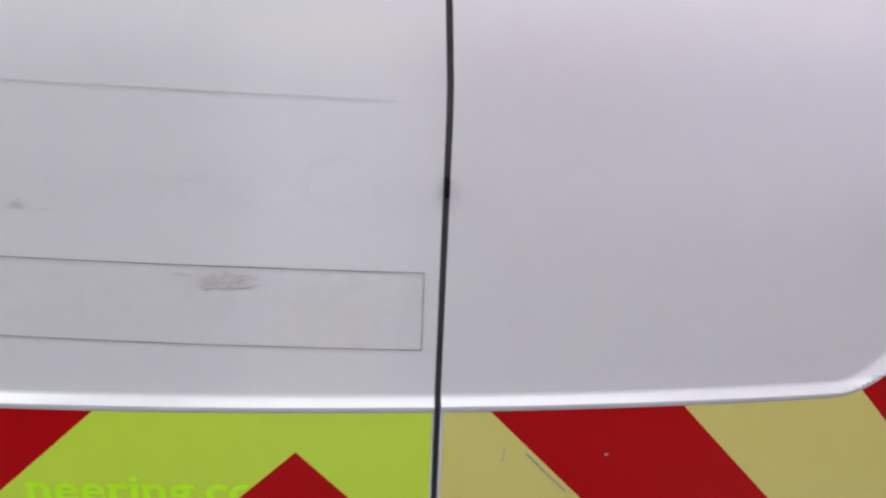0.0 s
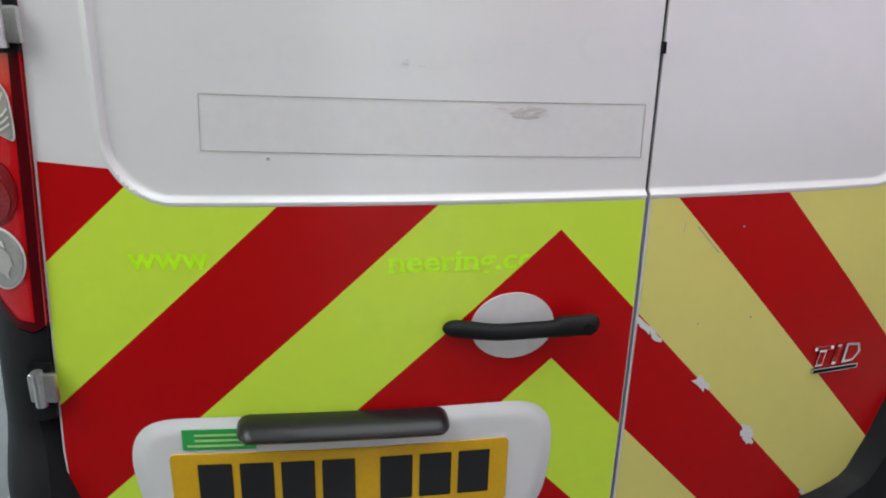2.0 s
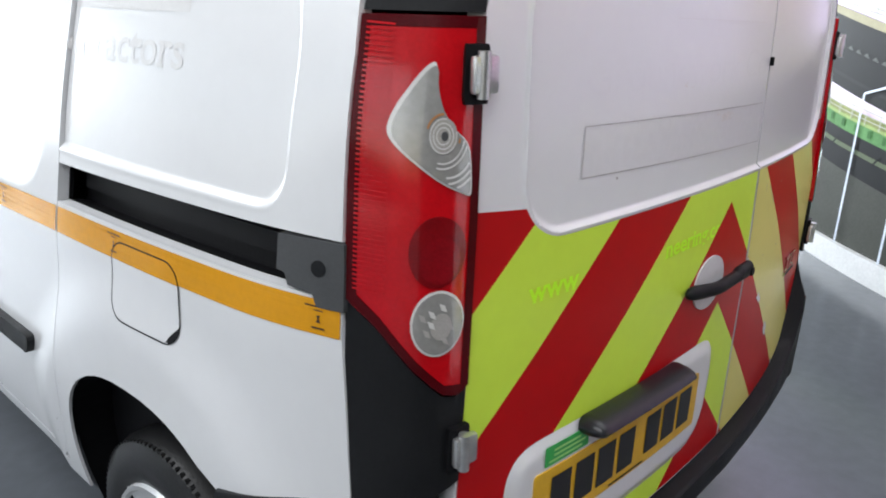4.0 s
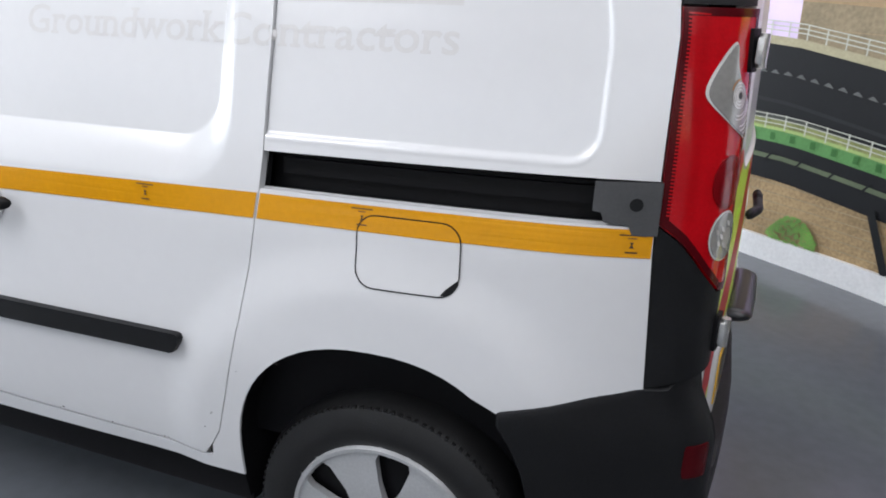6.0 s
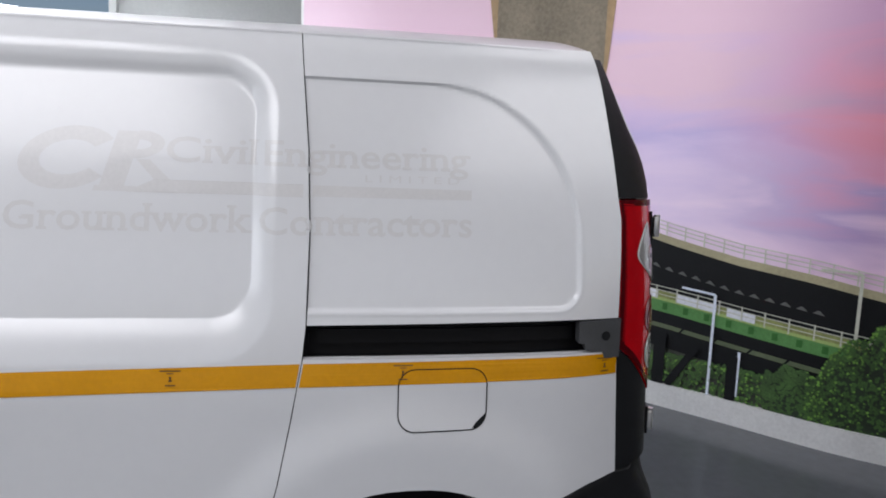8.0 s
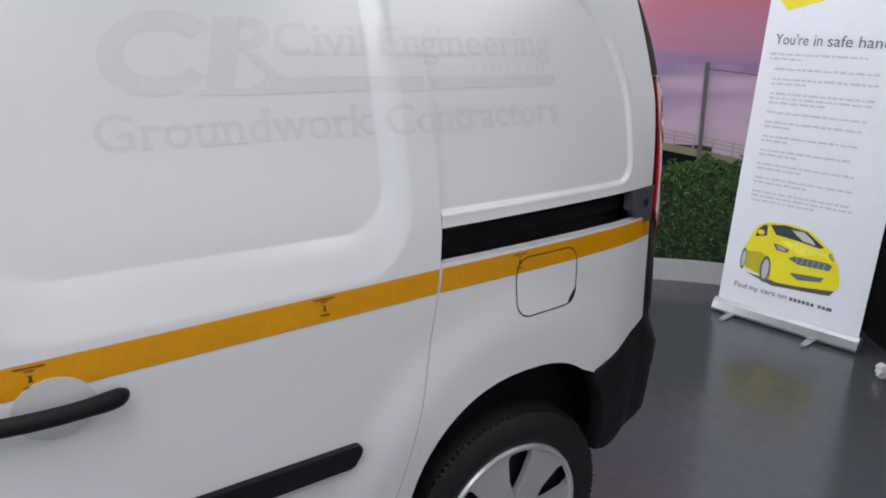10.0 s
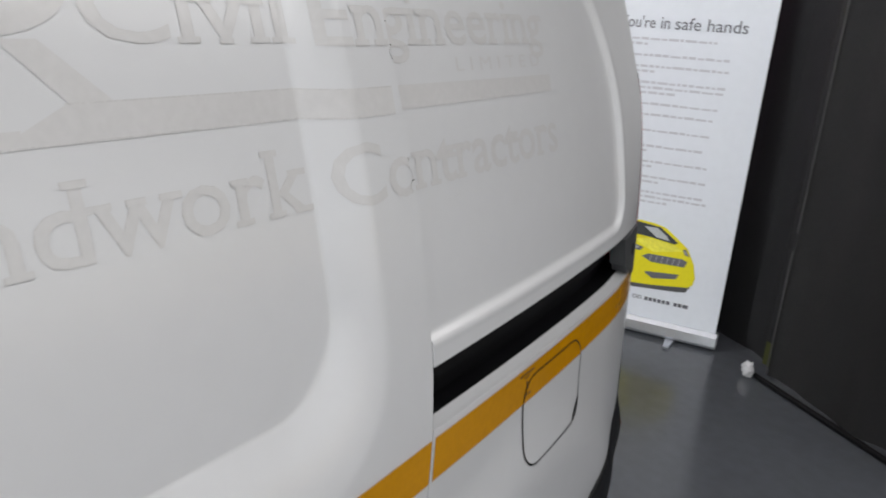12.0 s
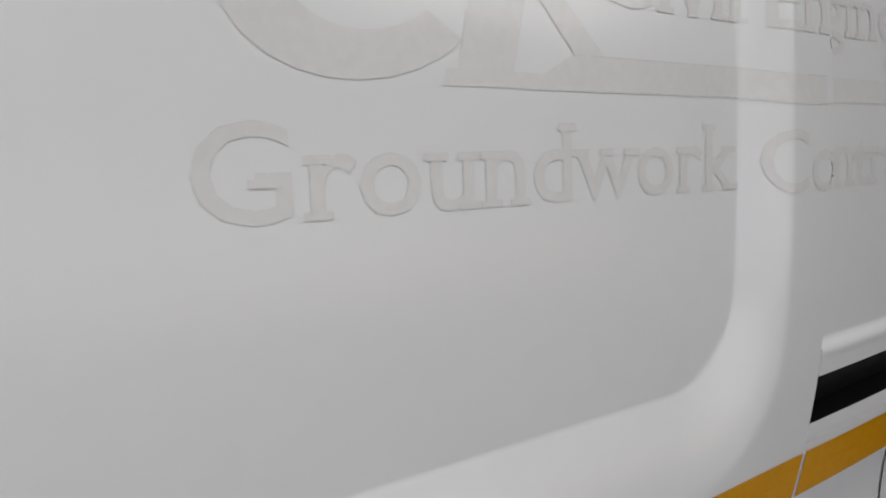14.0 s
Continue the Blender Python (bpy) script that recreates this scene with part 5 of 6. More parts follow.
        part("door_hinge", bm, ZINC, VAN, "exposed pale metal door hinge")


corner_set(-1)
corner_set(1)


# bumper: one black moulding round the tail
def arch_rear(z):
    """Where the wheel arch's rear edge runs at a height."""
    k = min(1.0, max(0.0, (z - 0.42) / 0.346)) ** (1 / 0.85)
    return 0.65 - 0.318 * math.sqrt(1 - min(k, 0.995) ** 2) ** 0.85 + 0.02 * max(0.0, 0.42 - z)


def bumper_plan(z):
    o = 0.022 * smooth01((0.77 - z) / 0.13) - 0.075 * smooth01((0.44 - z) / 0.15)
    half = []
    front = min(arch_rear(z), 0.398)
    p = Vector((-(body_half(front, z) + arch_swell(front, z) + o - 0.050), front + 0.002))
    half.append(p)
    for k in (1.0, 0.97, 0.9, 0.8, 0.68, 0.54, 0.4, 0.26, 0.12):
        y = 0.168 + (front - 0.168) * k
        half.append(Vector((-(body_half(y, z) + arch_swell(y, z) + (0.55 * o if o > 0 else o) - 0.008 * (k == 1.0)), y)))
    for i in range(17):
        p = corner(1 - i / 16, z, o * (0.55 + 0.45 * smooth01(i / 10)) if o > 0 else o)
        half.append(Vector((p.x, p.y - 0.8 * max(o, 0.0) * smooth01(i / 12))))
    for x in (-0.675, -0.66, -0.64, -0.62, -0.6, -0.57, -0.54, -0.5, -0.46, -0.40, -0.3, -0.15):
        half.append(Vector((x, tail_y(x, z) + 0.002 - o * (1.8 if o > 0 else 1.0))))
    return half + [Vector((-p.x, p.y)) for p in reversed(half)]


def bumper_top(x, y):
    if y > 0.165 or abs(x) > 0.80:
        return 0.684 + (0.758 - 0.684) * min(1, max(0, (0.40 - y) / 0.24))
    return along(((0.0, 0.484), (0.46, 0.486), (0.58, 0.512), (0.63, 0.526), (0.66, 0.540), (0.69, 0.568), (0.705, 0.61), (0.722, 0.69), (0.738, 0.790), (0.83, 0.760)), abs(x))


bm = bmesh.new()
n = len(bumper_plan(0.5))
tops = [bumper_top(p.x, p.y) for p in bumper_plan(0.69)]
rows = []
for j in range(25):
    t = j / 24
    row = []
    for i in range(n):
        z0 = 0.32 + 0.10 * smooth01((12 - min(i, n - 1 - i)) / 10)
        z = z0 + (tops[i] - z0) * t
        p = bumper_plan(z)[i]
        row.append(bm.verts.new((p.x, p.y, z)))
    rows.append(row)
for dx, dy, dz in ((0.997, 0.004, 0.0035), (0.99, 0.010, 0.005), (0.93, 0.060, 0.004)):
    rows.append([bm.verts.new((v.co.x * dx, v.co.y + dy * (v.co.y < 0.2), v.co.z + dz)) for v in rows[24]])
for r0, r1 in zip(rows, rows[1:]):
    for a, b, c, d in zip(r0, r0[1:], r1[1:], r1):
        bm.faces.new((a, b, c, d))
bmesh.ops.recalc_face_normals(bm, faces=bm.faces)
bumper = part("rear_bumper", bm, BLACK, VAN, "scuffed black plastic rear bumper")
for side in (-1, 1):
    def bumper_skin(s, z, off=0.0, k=side):
        return corner(s, z, off + 0.022 * (0.55 + 0.45 * smooth01((1 - s) * 1.6)), k) - Vector((0, 0.0176 * smooth01((1 - s) * 4 / 3), 0))

    part("bumper_reflector", sheet([rounded(0.27, 0.55, 0.585, 0.655, (0.02, 0.02, 0.02, 0.02), 3)], bumper_skin, 0.0015, 0.008, 0.02), LAMPDARK, bumper, "dark red reflector")


# wheels
def wheel(x, y, side):
    """side: -1 faces left."""
    bm = bmesh.new()
    ring = [(0.218, -0.09), (0.238, -0.098), (0.27, -0.098), (0.300, -0.085), (0.314, -0.06), (0.317, 0.0), (0.314, 0.06), (0.300, 0.085), (0.27, 0.098), (0.238, 0.098), (0.218, 0.09)]
    n = 48
    vs = []
    for i in range(n):
        a = 2 * math.pi * i / n
        vs.append([bm.verts.new((x + side * d, y + r * math.cos(a), 0.317 + r * math.sin(a))) for r, d in ring])
    for i in range(n):
        for k in range(len(ring) - 1):
            bm.faces.new((vs[i][k], vs[i][k + 1], vs[(i + 1) % n][k + 1], vs[(i + 1) % n][k]))
    bmesh.ops.recalc_face_normals(bm, faces=bm.faces)
    tyre = part("tyre", bm, RUBBER, VAN, "black tyre")
    bm = bmesh.new()
    for i in range(110):
        a = 2 * math.pi * i / 110
        m = Matrix.Translation((x + side * 0.079, y, 0.317)) @ Matrix.Rotation(a, 4, "X")
        box_bm(bm, (-0.006, -0.0040, 0.292), (0.006, 0.0040, 0.3045), 0, m)
    part("tread_block", bm, RUBBER, tyre)["kind"] = "stuff"
    bm = bmesh.new()
    cover = [(0.221, 0.088), (0.216, 0.099), (0.208, 0.098), (0.203, 0.090)]
    vs = []
    for i in range(n):
        a = 2 * math.pi * i / n
        vs.append([bm.verts.new((x + side * d, y + r * math.cos(a), 0.317 + r * math.sin(a))) for r, d in cover])
    for i in range(n):
        for k in range(len(cover) - 1):
            bm.faces.new((vs[i][k], vs[i][k + 1], vs[(i + 1) % n][k + 1], vs[(i + 1) % n][k]))
    cyl_bm(bm, (x + side * 0.07, y, 0.317), (x + side * 0.104, y, 0.317), 0.055, 0.048, 24)
    bmesh.ops.recalc_face_normals(bm, faces=bm.faces)
    part("wheel_cover", bm, SILVER, tyre, "silver six-spoke wheel cover")
    for k in range(6):
        bm = bmesh.new()
        a = 2 * math.pi * k / 6 + math.pi / 6 + 0.12
        m = Matrix.Translation((x, y, 0.317)) @ Matrix.Rotation(a, 4, "X")
        q = [(0.045, -0.036), (0.120, -0.042), (0.178, -0.058), (0.206, -0.085), (0.206, 0.085), (0.178, 0.058), (0.120, 0.042), (0.045, 0.036)]
        f = [bm.verts.new(m @ Vector((side * (0.098 - 0.006 * (r > 0.1)), c, r))) for r, c in q]
        b = [bm.verts.new(m @ Vector((side * 0.075, c, r))) for r, c in q]
        bm.faces.new(f)
        for i in range(8):
            bm.faces.new((f[i], f[(i + 1) % 8], b[(i + 1) % 8], b[i]))
        bmesh.ops.recalc_face_normals(bm, faces=bm.faces)
        part("spoke", bm, SILVER, tyre)
    bm = bmesh.new()
    cyl_bm(bm, (x - side * 0.06, y, 0.317), (x + side * 0.062, y, 0.317), 0.215, n=36)
    part("brake_drum", bm, GLOSSBLACK, tyre)


for sd in (-1, 1):
    wheel(sd * 0.765, 0.636, sd)
    wheel(sd * 0.745, 3.32, sd)
    # dark wheel well
    bm = bmesh.new()
    n = 24
    pr = [(0.65 + 0.335 * math.copysign(abs(math.cos(a)) ** 0.85, math.cos(a)), 0.42 + 0.36 * abs(math.sin(a)) ** 0.85) for a in [math.pi * i / n for i in range(n + 1)]]
    pr = [(0.985, 0.30)] + pr + [(0.315, 0.30)]
    a_row = [bm.verts.new((sd * 0.45, y, z)) for y, z in pr]
    b_row = [bm.verts.new((sd * (body_half(y, z) + arch_swell(y, z) - 0.016), y, z)) for y, z in pr]
    for k in range(len(pr) - 1):
        bm.faces.new((a_row[k], a_row[k + 1], b_row[k + 1], b_row[k]))
    bm.faces.new(a_row)
    bmesh.ops.recalc_face_normals(bm, faces=bm.faces)
    part("wheel_well", bm, GLOSSBLACK, VAN, smooth=False)
bm = bmesh.new()
box_bm(bm, (-0.80, 1.0, 0.25), (0.80, 3.0, 0.44), 0.02)
part("underbody", bm, GLOSSBLACK, VAN)
part("sill", sheet([[(1.08, 0.385), (2.9, 0.385), (2.9, 0.428), (1.72, 0.430), (1.08, 0.418)]], left_side, 0.0, 0.03, 0.08), PAINT, VAN)

# small paint chips along the sill, the door's edge and the wheel arch
CHIP = mat("bare_chip", (0.09, 0.085, 0.08), 0.7, vary=0.3, scale=60)
crnd = random.Random(33)
for y, z, n in ((0.853, 0.706, 4), (1.49, 0.437, 3), (1.33, 0.433, 1), (1.18, 0.430, 4), (1.030, 0.545, 2), (1.045, 0.50, 2), (0.945, 0.665, 1)):
    for _ in range(n):
        cy_, cz_, r_ = y + crnd.uniform(-0.010, 0.010), z + crnd.uniform(-0.003, 0.003), crnd.uniform(0.0010, 0.0026)
        pts_ = [(cy_ + r_ * crnd.uniform(0.5, 1.5) * math.cos(k * 0.9), cz_ + r_ * crnd.uniform(0.4, 1.1) * math.sin(k * 0.9)) for k in range(7)]
        part("paint_chip", sheet([pts_], left_side, 0.0012, 0, 0), CHIP, VAN)

# ---- roller banner ----
BA, BB = Vector((0.245, -1.845)), Vector((-0.482, -1.965))
BDIR = (BB - BA).normalized()
BLEN = (BB - BA).length
BNORM = Vector((-BDIR.y, BDIR.x)) * (1 if Vector((-BDIR.y, BDIR.x)).dot(Vector((-1.5, 1.5)) - BA) > 0 else -1)
STAND = thing("roller_banner", "tall white roller banner with a printed yellow car", "banner", ((BA + BB) / 2).to_tuple() + (0,))


def ban(u, z, off=0.0):
    """On the banner: metres from its first edge, height, distance in front."""
    lean = -0.05 * (z - 0.05)
    p = BA + BDIR * u + BNORM * (off + lean)
    return Vector((p.x, p.y, z))


def printed(u, z, off=0.0):
    """On the banner's print."""
    return ban(0.06 + (u - 0.064) * 0.968, 0.0165 + 1.0092 * z, off)


part("banner_sheet", sheet([[(0, 0.078), (BLEN, 0.078), (BLEN, 2.05), (0, 2.05)]], ban, 0, 0.002, 0.3), BANNER, STAND)
bm = bmesh.new()
prof = [(-0.05, 0.012), (0.042, 0.012), (0.047, 0.026), (0.034, 0.064), (0.012, 0.080), (-0.03, 0.076), (-0.05, 0.052)]
rows = [[bm.verts.new(ban(u, z, o + 0.05 * (z - 0.05))) for o, z in prof] for u in (-0.012, BLEN + 0.012)]
for k in range(len(prof)):
    bm.faces.new((rows[0][k], rows[0][(k + 1) % len(prof)], rows[1][(k + 1) % len(prof)], rows[1][k]))
bm.faces.new(rows[0])
bm.faces.new(list(reversed(rows[1])))
bmesh.ops.recalc_face_normals(bm, faces=bm.faces)
part("cassette", bm, ALU, STAND, "aluminium base cassette", angle=20)
for u in (0.10, BLEN - 0.20):
    bm = bmesh.new()
    for o0, o1, w in ((0.03, 0.15, 0.022),):
        a = [ban(u - w, 0.002, o0), ban(u + w, 0.002, o0), ban(u + w * 0.6, 0.002, o1), ban(u - w * 0.6, 0.002, o1)]
        lo = [bm.verts.new(p) for p in a]
        hi = [bm.verts.new(p + Vector((0, 0, 0.012))) for p in a]
        bm.faces.new(list(reversed(lo)))
        bm.faces.new(hi)
        for k in range(4):
            bm.faces.new((lo[k], lo[(k + 1) % 4], hi[(k + 1) % 4], hi[k]))
    bmesh.ops.recalc_face_normals(bm, faces=bm.faces)
    part("foot", bm, ALU, STAND)
bm = bmesh.new()
cyl_bm(bm, ban(BLEN / 2, 0.05, -0.02), ban(BLEN / 2, 2.05, -0.018), 0.011, n=10)
part("support_pole", bm, ALU, STAND)
part("yellow_panel", sheet([[(0.005, 1.70), (0.10, 1.60), (0.52, 1.72), (BLEN, 1.70), (BLEN, 2.0), (0.005, 2.0)]], printed, 0.0015, 0, 0), YELLOW, STAND, "bright yellow top panel")
for e in (0.11, 0.20):
    part("emblem", sheet([[(e, 1.80), (e + 0.022, 1.80), (e + 0.062, 1.90), (e + 0.045, 1.90)], [(e + 0.062, 1.80), (e + 0.082, 1.80), (e + 0.082, 1.90), (e + 0.066, 1.90)]], printed, 0.0025, 0, 0), PRINTK, STAND)
for word, u0_, u1_ in (("You're", 0.064, 0.232), ("in", 0.260, 0.300), ("safe hands", 0.326, 0.650)):
    part("heading_word", letters(word, u0_, u1_, 1.437, 1.490 if word != "in" else 1.487, printed, 0.002, 0), PRINTK, STAND)
rnd = random.Random(11)
z = 1.385
first = True
for lines in (2, 1, 2, 3, 1, 2, 2, 2, 2, 2, 3):
    for k in range(lines):
        a_ = 0.048 if first else 0.085
        b_ = a_ + rnd.uniform(0.47, 0.53) if k < lines - 1 or lines == 1 else a_ + rnd.uniform(0.10, 0.36)
        words = []
        while a_ < b_ - 0.015:
            w_ = min(rnd.uniform(0.014, 0.055), b_ - a_)
            h_ = z + rnd.uniform(0.0085, 0.0120)
            words.append([(a_, z), (a_ + w_, z), (a_ + w_, h_), (a_, h_)])
            a_ += w_ + 0.007
        part("text_bar", sheet(words, printed, 0.0015, 0, 0), PRINTT, STAND)
        z -= 0.0233
    first = False
    z -= 0.026


# printed yellow city car
def car_print():
    def flat(name, pts, o, m):
        return part(name, sheet([pts], printed, o, 0, 0), m, STAND)

    flat("printed_shadow", [(0.129, 0.243), (0.285, 0.204), (0.541, 0.224), (0.585, 0.231), (0.604, 0.261), (0.417, 0.242), (0.279, 0.232)], 0.0014, solid("print_car_shadow", (0.10, 0.10, 0.105)))
    flat("printed_car_body", [(0.095, 0.286), (0.091, 0.347), (0.102, 0.388), (0.124, 0.432), (0.133, 0.476), (0.16, 0.513), (0.206, 0.537), (0.316, 0.547), (0.385, 0.541), (0.44, 0.529), (0.485, 0.50),
                              (0.527, 0.47), (0.56, 0.446), (0.602, 0.375), (0.619, 0.311), (0.614, 0.274), (0.592, 0.257), (0.419, 0.235), (0.309, 0.227), (0.234, 0.24), (0.125, 0.262)], 0.002, YELLOW)
    flat("printed_flank", [(0.100, 0.29), (0.108, 0.36), (0.20, 0.37), (0.235, 0.345), (0.262, 0.30), (0.27, 0.24), (0.234, 0.245), (0.13, 0.27)], 0.0023, YELLOWD)
    flat("printed_bonnet", [(0.285, 0.45), (0.372, 0.466), (0.49, 0.452), (0.545, 0.43), (0.40, 0.40), (0.35, 0.42)], 0.0024, solid("pale_yellow_print", (0.86, 0.80, 0.10)))
    glass = solid("print_glass", (0.06, 0.065, 0.07), 0.3)
    flat("printed_windscreen", [(0.22, 0.525), (0.304, 0.538), (0.414, 0.528), (0.459, 0.499), (0.511, 0.466), (0.494, 0.456), (0.372, 0.471), (0.26, 0.478)], 0.0028, glass)
    flat("printed_side_window", [(0.15, 0.447), (0.157, 0.489), (0.188, 0.519), (0.206, 0.52), (0.211, 0.464)], 0.0028, glass)
    flat("printed_glare", [(0.335, 0.520), (0.40, 0.522), (0.45, 0.49), (0.468, 0.468), (0.40, 0.476)], 0.0032, solid("print_glare", (0.55, 0.57, 0.58)))
    flat("printed_grille", [(0.344, 0.371), (0.375, 0.388), (0.545, 0.392), (0.57, 0.382), (0.559, 0.354), (0.396, 0.349)], 0.0032, PRINTK)
    flat("printed_intake", [(0.369, 0.292), (0.379, 0.299), (0.542, 0.313), (0.528, 0.287), (0.412, 0.269)], 0.0032, PRINTK)
    for k in range(6):
        u = 0.385 + k * 0.028
        flat("printed_grille_bar", [(u, 0.354), (u + 0.004, 0.354), (u + 0.010, 0.386), (u + 0.006, 0.386)], 0.0035, PRINTG)
    for q in ([(0.252, 0.432), (0.283, 0.431), (0.345, 0.415), (0.332, 0.397), (0.275, 0.399)], [(0.538, 0.439), (0.554, 0.441), (0.574, 0.408), (0.551, 0.415)]):
        flat("printed_lamp", q, 0.0034, PRINTK)
        c = Vector((sum(p[0] for p in q) / len(q), sum(p[1] for p in q) / len(q)))
        flat("printed_lamp_glass", [(c.x + (p[0] - c.x) * 0.6, c.y + (p[1] - c.y) * 0.6) for p in q], 0.0037, PRINTG)
    for cu, cv, ru, rv in ((0.234, 0.284, 0.028, 0.074), (0.106, 0.313, 0.016, 0.060)):
        flat("printed_tyre", ellipse(cu, cv, ru, rv, 20), 0.0036, PRINTK)
        flat("printed_rim", ellipse(cu + 0.002, cv, ru * 0.66, rv * 0.74, 18), 0.004, solid("print_rim", (0.50, 0.51, 0.52)))
    flat("printed_mirror", ellipse(0.177, 0.476, 0.020, 0.014, 12), 0.0036, YELLOW)


car_print()
for word, u0_, u1_, z0_ in (("Find", 0.082, 0.152, 0.150), ("my", 0.168, 0.218, 0.141), ("cars", 0.234, 0.312, 0.150), ("on", 0.328, 0.376, 0.150)):
    part("footer_word", letters(word, u0_, u1_, z0_, 0.178 if word == "Find" else 0.170, printed, 0.002, 0), PRINTK, STAND)
marks = [[(u, 0.151), (u + w, 0.151), (u + w, 0.169), (u, 0.169)] for u, w in [(0.392 + 0.0222 * k, 0.0165) for k in range(6)] + [(0.540, 0.0165), (0.562, 0.0165), (0.584, 0.027)]]
part("footer_bar", sheet(marks, printed, 0.002, 0, 0), PRINTK, STAND)


# ---- black drapes beside the banner ----
def cloth_panel(name, pts, z0, z1, parent, seed, folds=0.02, material=None, slack=0.0):
    """A hanging cloth along a line on the floor, with folds; slack leans its far edge back towards the foot."""
    rnd = random.Random(seed)
    ps = [Vector(p) for p in pts]
    bm = bmesh.new()
    rows = []
    path = []
    for a, b in zip(ps, ps[1:]):
        n = max(4, int((b - a).length / 0.02))
        for i in range(n):
            path.append((a.lerp(b, i / n), (b - a).normalized()))
    path.append((ps[-1], (ps[-1] - ps[-2]).normalized()))
    ph = [rnd.uniform(0, 6.28) for _ in range(6)]
    total = len(path) - 1
    for j in range(33):
        t = j / 32
        z = z0 + (z1 - z0) * t
        row = []
        for i, (p, d) in enumerate(path):
            w = i * 0.02
            o = folds * (math.sin(w * 9 + ph[0] + 0.5 * z) * 0.6 + 0.5 * math.sin(w * 23 + ph[1] - 0.8 * z) + 0.3 * math.sin(w * 4 + z * 2.3 + ph[2]))
            o += folds * 0.5 * math.sin(z * 5 + w * 6 + ph[4]) * math.sin(w * 13 - z * 3 + ph[5])
            q = p + Vector((-d.y, d.x)) * o - d * slack * (1 - t) ** 3 * (i / total) ** 2
            row.append(bm.verts.new((q.x, q.y, z + 0.012 * math.sin(w * 11 + ph[3]) * (j == 0))))
        rows.append(row)
    for r0, r1 in zip(rows, rows[1:]):
        for a, b, c, d in zip(r0, r0[1:], r1[1:], r1):
            bm.faces.new((a, b, c, d))
    # thickness
    bmesh.ops.recalc_face_normals(bm, faces=bm.faces)
    bmesh.ops.solidify(bm, geom=bm.faces[:], thickness=0.004)
    return part(name, bm, material or CLOTH, parent)


DRAPE = thing("black_drape", "black cloth drape hanging beside the roller banner", "drape", (-0.6, -2.1, 0.0))
cloth_panel("cloth_panel", [(-0.26, -2.32), (-0.62, -2.10)], 0.002, 2.6, DRAPE, 1, 0.014, CLOTH)
cloth_panel("cloth_panel", [(-0.60, -2.085), (-0.72, -1.99), (-0.80, -1.85)], 0.002, 2.6, DRAPE, 7, 0.012, CLOTH)
CLOTH2 = mat("charcoal_cloth", (0.0105, 0.0105, 0.011), 0.85, vary=0.16, scale=5, bump=0.5, bump_scale=350)
COVER = thing("black_cover", "charcoal cloth cover over a tall display stand", "cover", (-1.2, -1.6, 0.0))
CA, CB, CC = Vector((-0.76, -1.79)), Vector((-1.48, -1.315)), Vector((-1.75, -1.57))


def at_front(k, o=0.0):
    """On the cover's front line: share of its length, and metres towards the room."""
    d = (CB - CA).normalized()
    return CA.lerp(CB, k) + Vector((d.y, -d.x)) * -o


cloth_panel("cloth_panel", [at_front(0.02), at_front(0.89)], 0.028, 2.35, COVER, 2, 0.016, CLOTH2, 0.06)
cloth_panel("cloth_panel", [at_front(0.975), CB, CC, Vector((-2.6, -1.75))], 0.028, 2.35, COVER, 5, 0.006, CLOTH2)


def front_board(name, k0, k1, z0, z1, o, m, label=""):
    bm = bmesh.new()
    q = [(*at_front(k0, o), z0), (*at_front(k1, o), z0), (*at_front(k1, o), z1), (*at_front(k0, o), z1)]
    f = bm.faces.new([bm.verts.new(p) for p in q])
    bmesh.ops.solidify(bm, geom=[f], thickness=0.006)
    return part(name, bm, m, COVER, label, smooth=False)


SGN = 1 if (at_front(0.5, 1.0) - Vector((-1.4, 1.6))).length < (at_front(0.5, -1.0) - Vector((-1.4, 1.6))).length else -1
front_board("stand_board", 0.0, 0.99, 0.03, 2.3, -0.022 * SGN, mat("dark_grey_board", (0.012, 0.012, 0.0125), 0.6, vary=0.2, scale=8), "dark grey board behind the cloth")
ACID = solid("acid_yellow_board", (0.40, 0.42, 0.02))
front_board("yellow_corner", -0.055, 0.0, 0.06, 0.17, -0.025 * SGN, solid("olive_print", (0.045, 0.05, 0.012)), "dull yellow printed corner")
front_board("yellow_corner", 0.900, 0.960, 0.855, 0.868, -0.03 * SGN, ACID)
front_board("left_post", -0.015, 0.02, 0.02, 2.32, -0.035 * SGN, GLOSSBLACK)


# thin strips, paler than the cloth, along the front panel's two edges
EDGE_GREY = mat("pale_edge_grey", (0.045, 0.045, 0.046), 0.8, vary=0.2, scale=20)
for k0, z0, z1 in ((0.022, 0.05, 0.62), (0.026, 0.70, 2.3), (0.873, 0.12, 0.80), (0.881, 0.90, 2.3)):
    front_board("edge_strip", k0, k0 + 0.010, z0, z1, 0.017 * SGN, EDGE_GREY, "pale strip along the cloth's edge")


def strip_print(k, z, off=0.0):
    p = at_front(k, (off - 0.018) * SGN)
    return Vector((p.x, p.y, z))


part("printed_letter", letters("P", 0.925, 0.955, 0.335, 0.400, strip_print, 0.004, 0), GLOSSBLACK, COVER)
part("printed_dot", sheet([ellipse(0.942, 0.487, 0.012, 0.015, 14)], strip_print, 0.004, 0, 0), GLOSSBLACK, COVER)
bm = bmesh.new()
for a, b in zip(((-0.72, -1.79), (-1.48, -1.29)), ((-1.48, -1.29), (-1.77, -1.555))):
    cyl_bm(bm, (*a, 0.014), (*b, 0.014), 0.013, n=10)
tagged(part("floor_rail", bm, GLOSSBLACK), "black rail along the foot of the cloth cover", "rail")
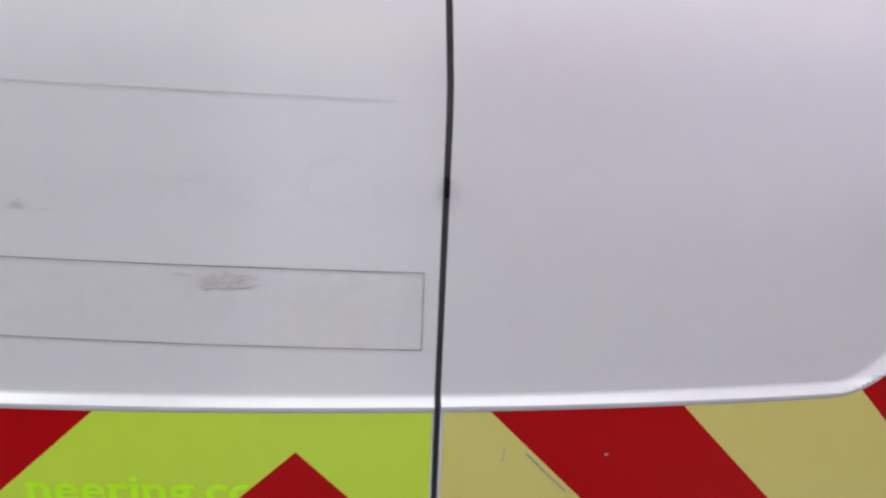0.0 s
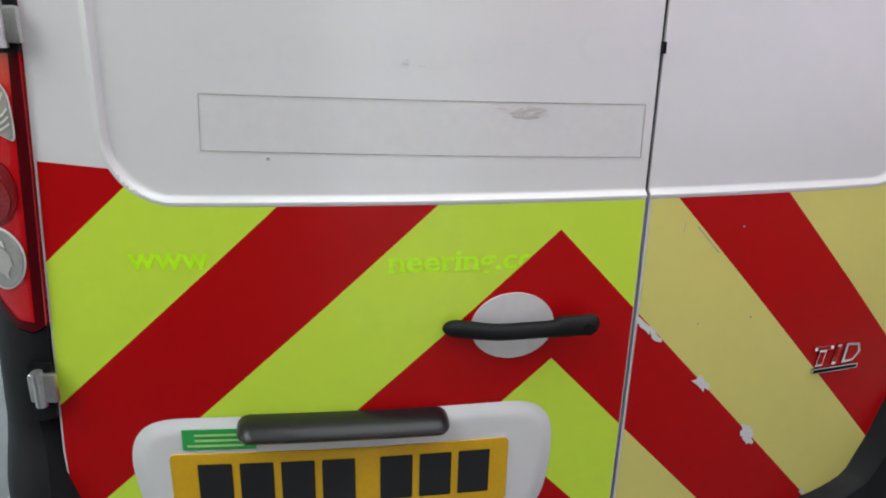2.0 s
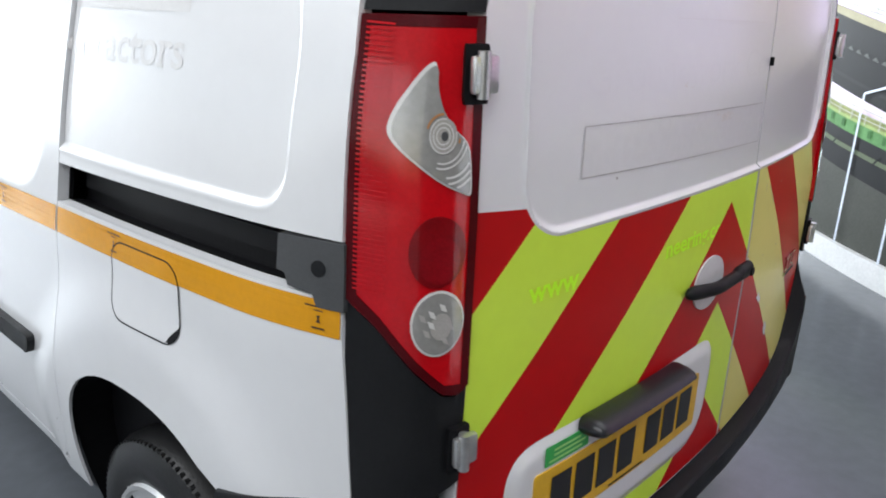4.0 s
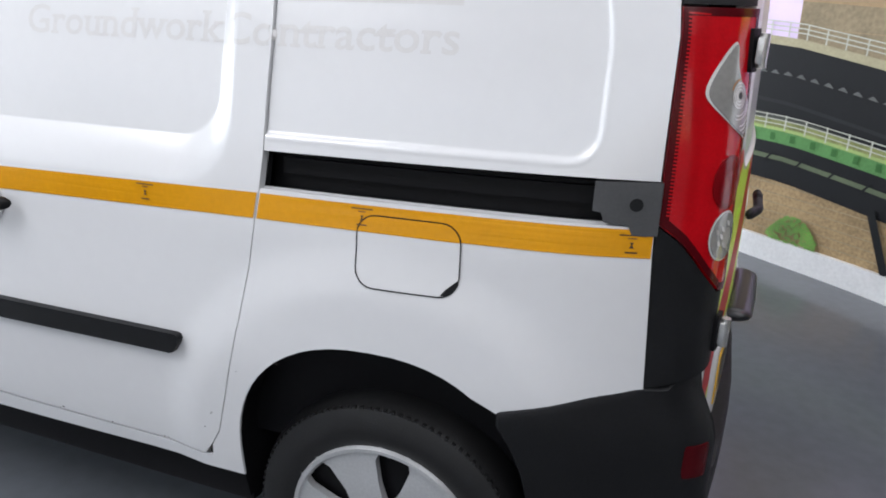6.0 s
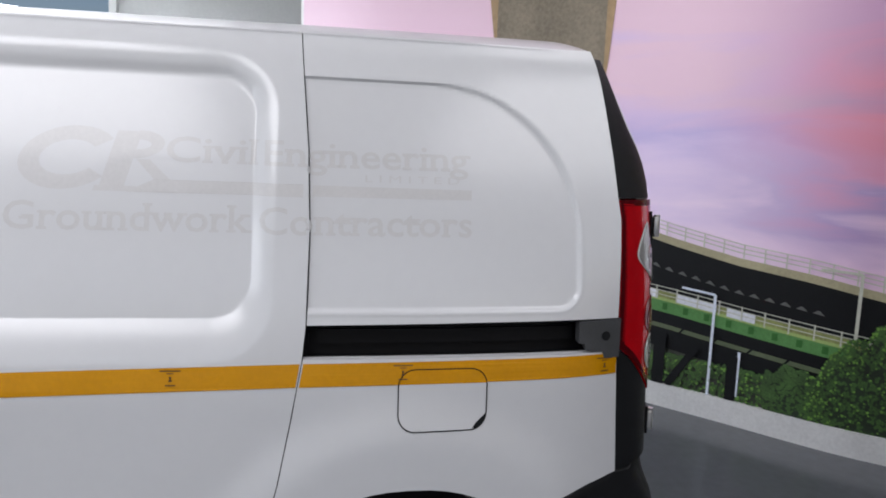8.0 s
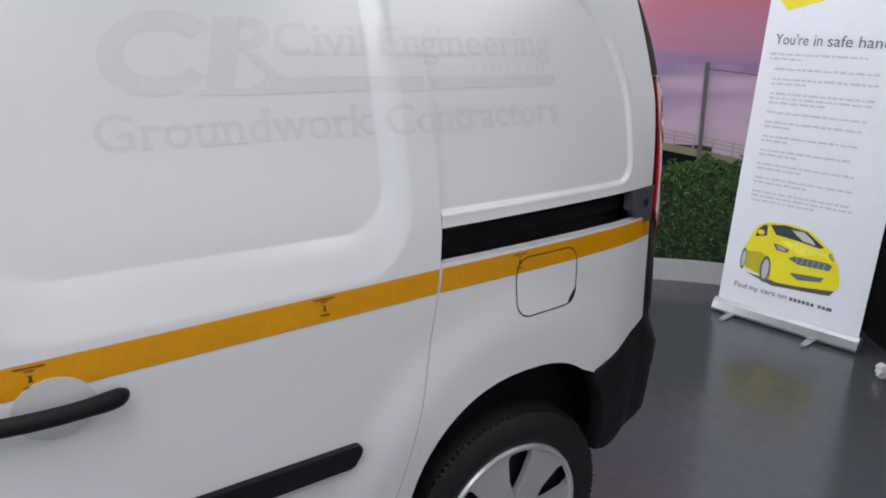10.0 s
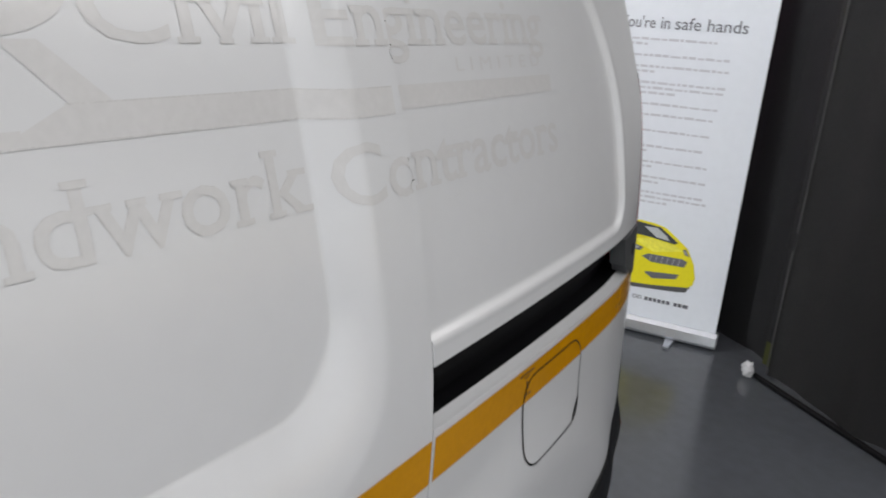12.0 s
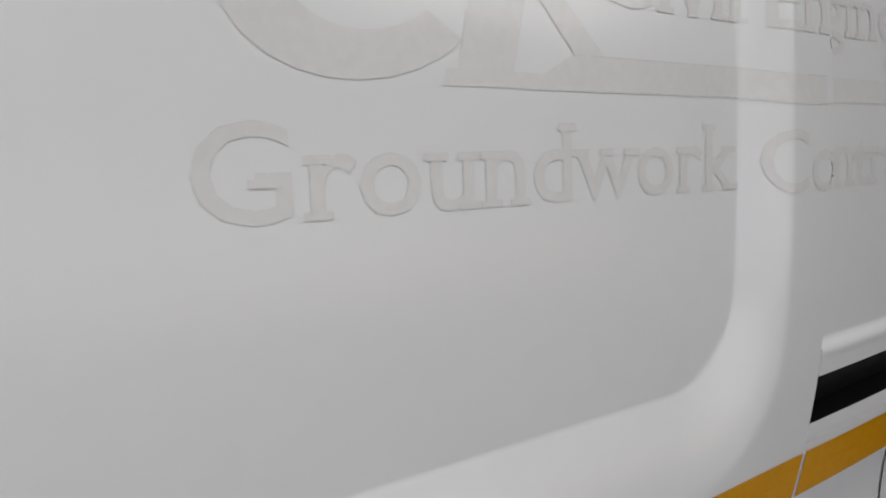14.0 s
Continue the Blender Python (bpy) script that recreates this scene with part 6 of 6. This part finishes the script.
# small litter on the floor
WRAP = mat("white_wrapper", (0.62, 0.62, 0.63), 0.35, vary=0.3, scale=30)
bm = bmesh.new()
rnd = random.Random(8)
bmesh.ops.create_icosphere(bm, subdivisions=3, radius=1.0)
for v in bm.verts:
    k = 0.8 + 0.3 * math.sin(v.co.x * 7 + v.co.z * 5) * math.cos(v.co.y * 9 - v.co.z * 4) + rnd.uniform(-0.06, 0.06)
    v.co = Vector((-0.695 + v.co.x * 0.028 * k, -1.765 + v.co.y * 0.026 * k, max(0.001, 0.042 + v.co.z * 0.042 * k)))
tagged(part("crumpled_wrapper", bm, WRAP, angle=20), "small crumpled white wrapper on the floor", "litter")
bm = bmesh.new()
bmesh.ops.create_icosphere(bm, subdivisions=3, radius=1.0)
for v in bm.verts:
    u = v.co.x
    v.co = Vector((-1.484 + 0.030 * u + 0.010 * v.co.y, -0.940 - 0.030 * u + 0.010 * v.co.y + 0.008 * u * u, 0.0005 + max(0.0, 0.006 + v.co.z * 0.007)))
tagged(part("dark_scrap", bm, GLOSSBLACK), "small curled dark scrap lying on the floor", "litter")

# a second banner of the same kind beside the far end of the mural
second = copy_thing(STAND, Matrix.Translation((4.95, 2.75, 0)) @ Matrix.Rotation(radians(132), 4, "Z"))
for b in (STAND, second):
    b["group"] = "roller banners"

# ceiling light fittings
for cx, cy, watts in CEILING_SPOTS:
    fit_ = thing("ceiling_light", "flat white ceiling light panel", "lamp", (cx, cy, ROOM_H), group="ceiling lights")
    for a0, a1, b0, b1 in ((-1.14, 1.14, -1.14, -1.11), (-1.14, 1.14, 1.11, 1.14), (-1.14, -1.11, -1.11, 1.11), (1.11, 1.14, -1.11, 1.11)):
        bm = bmesh.new()
        box_bm(bm, (cx + a0, cy + b0, ROOM_H - 0.05), (cx + a1, cy + b1, ROOM_H - 0.002), 0.004)
        part("frame", bm, ALU, fit_)


# ---- dark car parked far off ----
def parked_car(place, turn):
    t = thing("parked_car", "dark grey hatchback parked near the windows", "car", place)
    t.rotation_euler = (0, 0, radians(turn))
    dark = mat("dark_grey_car_paint", (0.035, 0.038, 0.045), 0.25, coat=0.8, vary=0.05)
    prof = [(-2.0, 0.35), (-2.05, 0.60), (-1.98, 0.86), (-1.25, 0.98), (-0.55, 1.40), (0.2, 1.47), (1.2, 1.40), (1.75, 1.05), (1.95, 0.90), (2.0, 0.50), (1.95, 0.32)]
    bm = bmesh.new()
    rows = []
    for k in (-1, -0.92, 0.92, 1):
        rows.append([bm.verts.new((u * (1 if abs(k) < 1 else 0.985), 0.85 * k * (1 - 0.28 * max(0, z - 0.95)), z - (0.02 if abs(k) == 1 else 0))) for u, z in prof])
    for r0, r1 in zip(rows, rows[1:]):
        n = len(prof)
        for i in range(n):
            bm.faces.new((r0[i], r0[(i + 1) % n], r1[(i + 1) % n], r1[i]))
    bm.faces.new(rows[0])
    bm.faces.new(rows[-1])
    bmesh.ops.recalc_face_normals(bm, faces=bm.faces)
    def loc(name, bm, m, parent, label=""):
        ob = part(name, bm, m, None, label)
        ob.parent = parent
        return ob
    loc("body", bm, dark, t)
    for sd in (-1, 1):
        bm = bmesh.new()
        q = [(-1.05, 1.0), (-0.50, 1.34), (0.25, 1.40), (1.1, 1.34), (1.5, 1.06)]
        bm.faces.new([bm.verts.new((u, sd * (0.856 * (1 - 0.28 * max(0, z - 0.95)) + 0.002), z)) for u, z in q])
        loc("side_window", bm, GLASS, t)
        for u in (-1.25, 1.28):
            bm = bmesh.new()
            cyl_bm(bm, (u, sd * 0.70, 0.31), (u, sd * 0.875, 0.31), 0.31, n=28)
            w = loc("wheel", bm, RUBBER, t)
            bm = bmesh.new()
            for k in range(5):
                m = Matrix.Translation((u, sd * 0.878, 0.31)) @ Matrix.Rotation(2 * math.pi * k / 5, 4, "Y")
                box_bm(bm, (-0.028, -0.006, 0.03), (0.028, 0.006, 0.2), 0, m)
            cyl_bm(bm, (u, sd * 0.872, 0.31), (u, sd * 0.884, 0.31), 0.05, n=16)
            loc("rim", bm, SILVER, w)


parked_car((-5.85, 7.5, 0), 96)
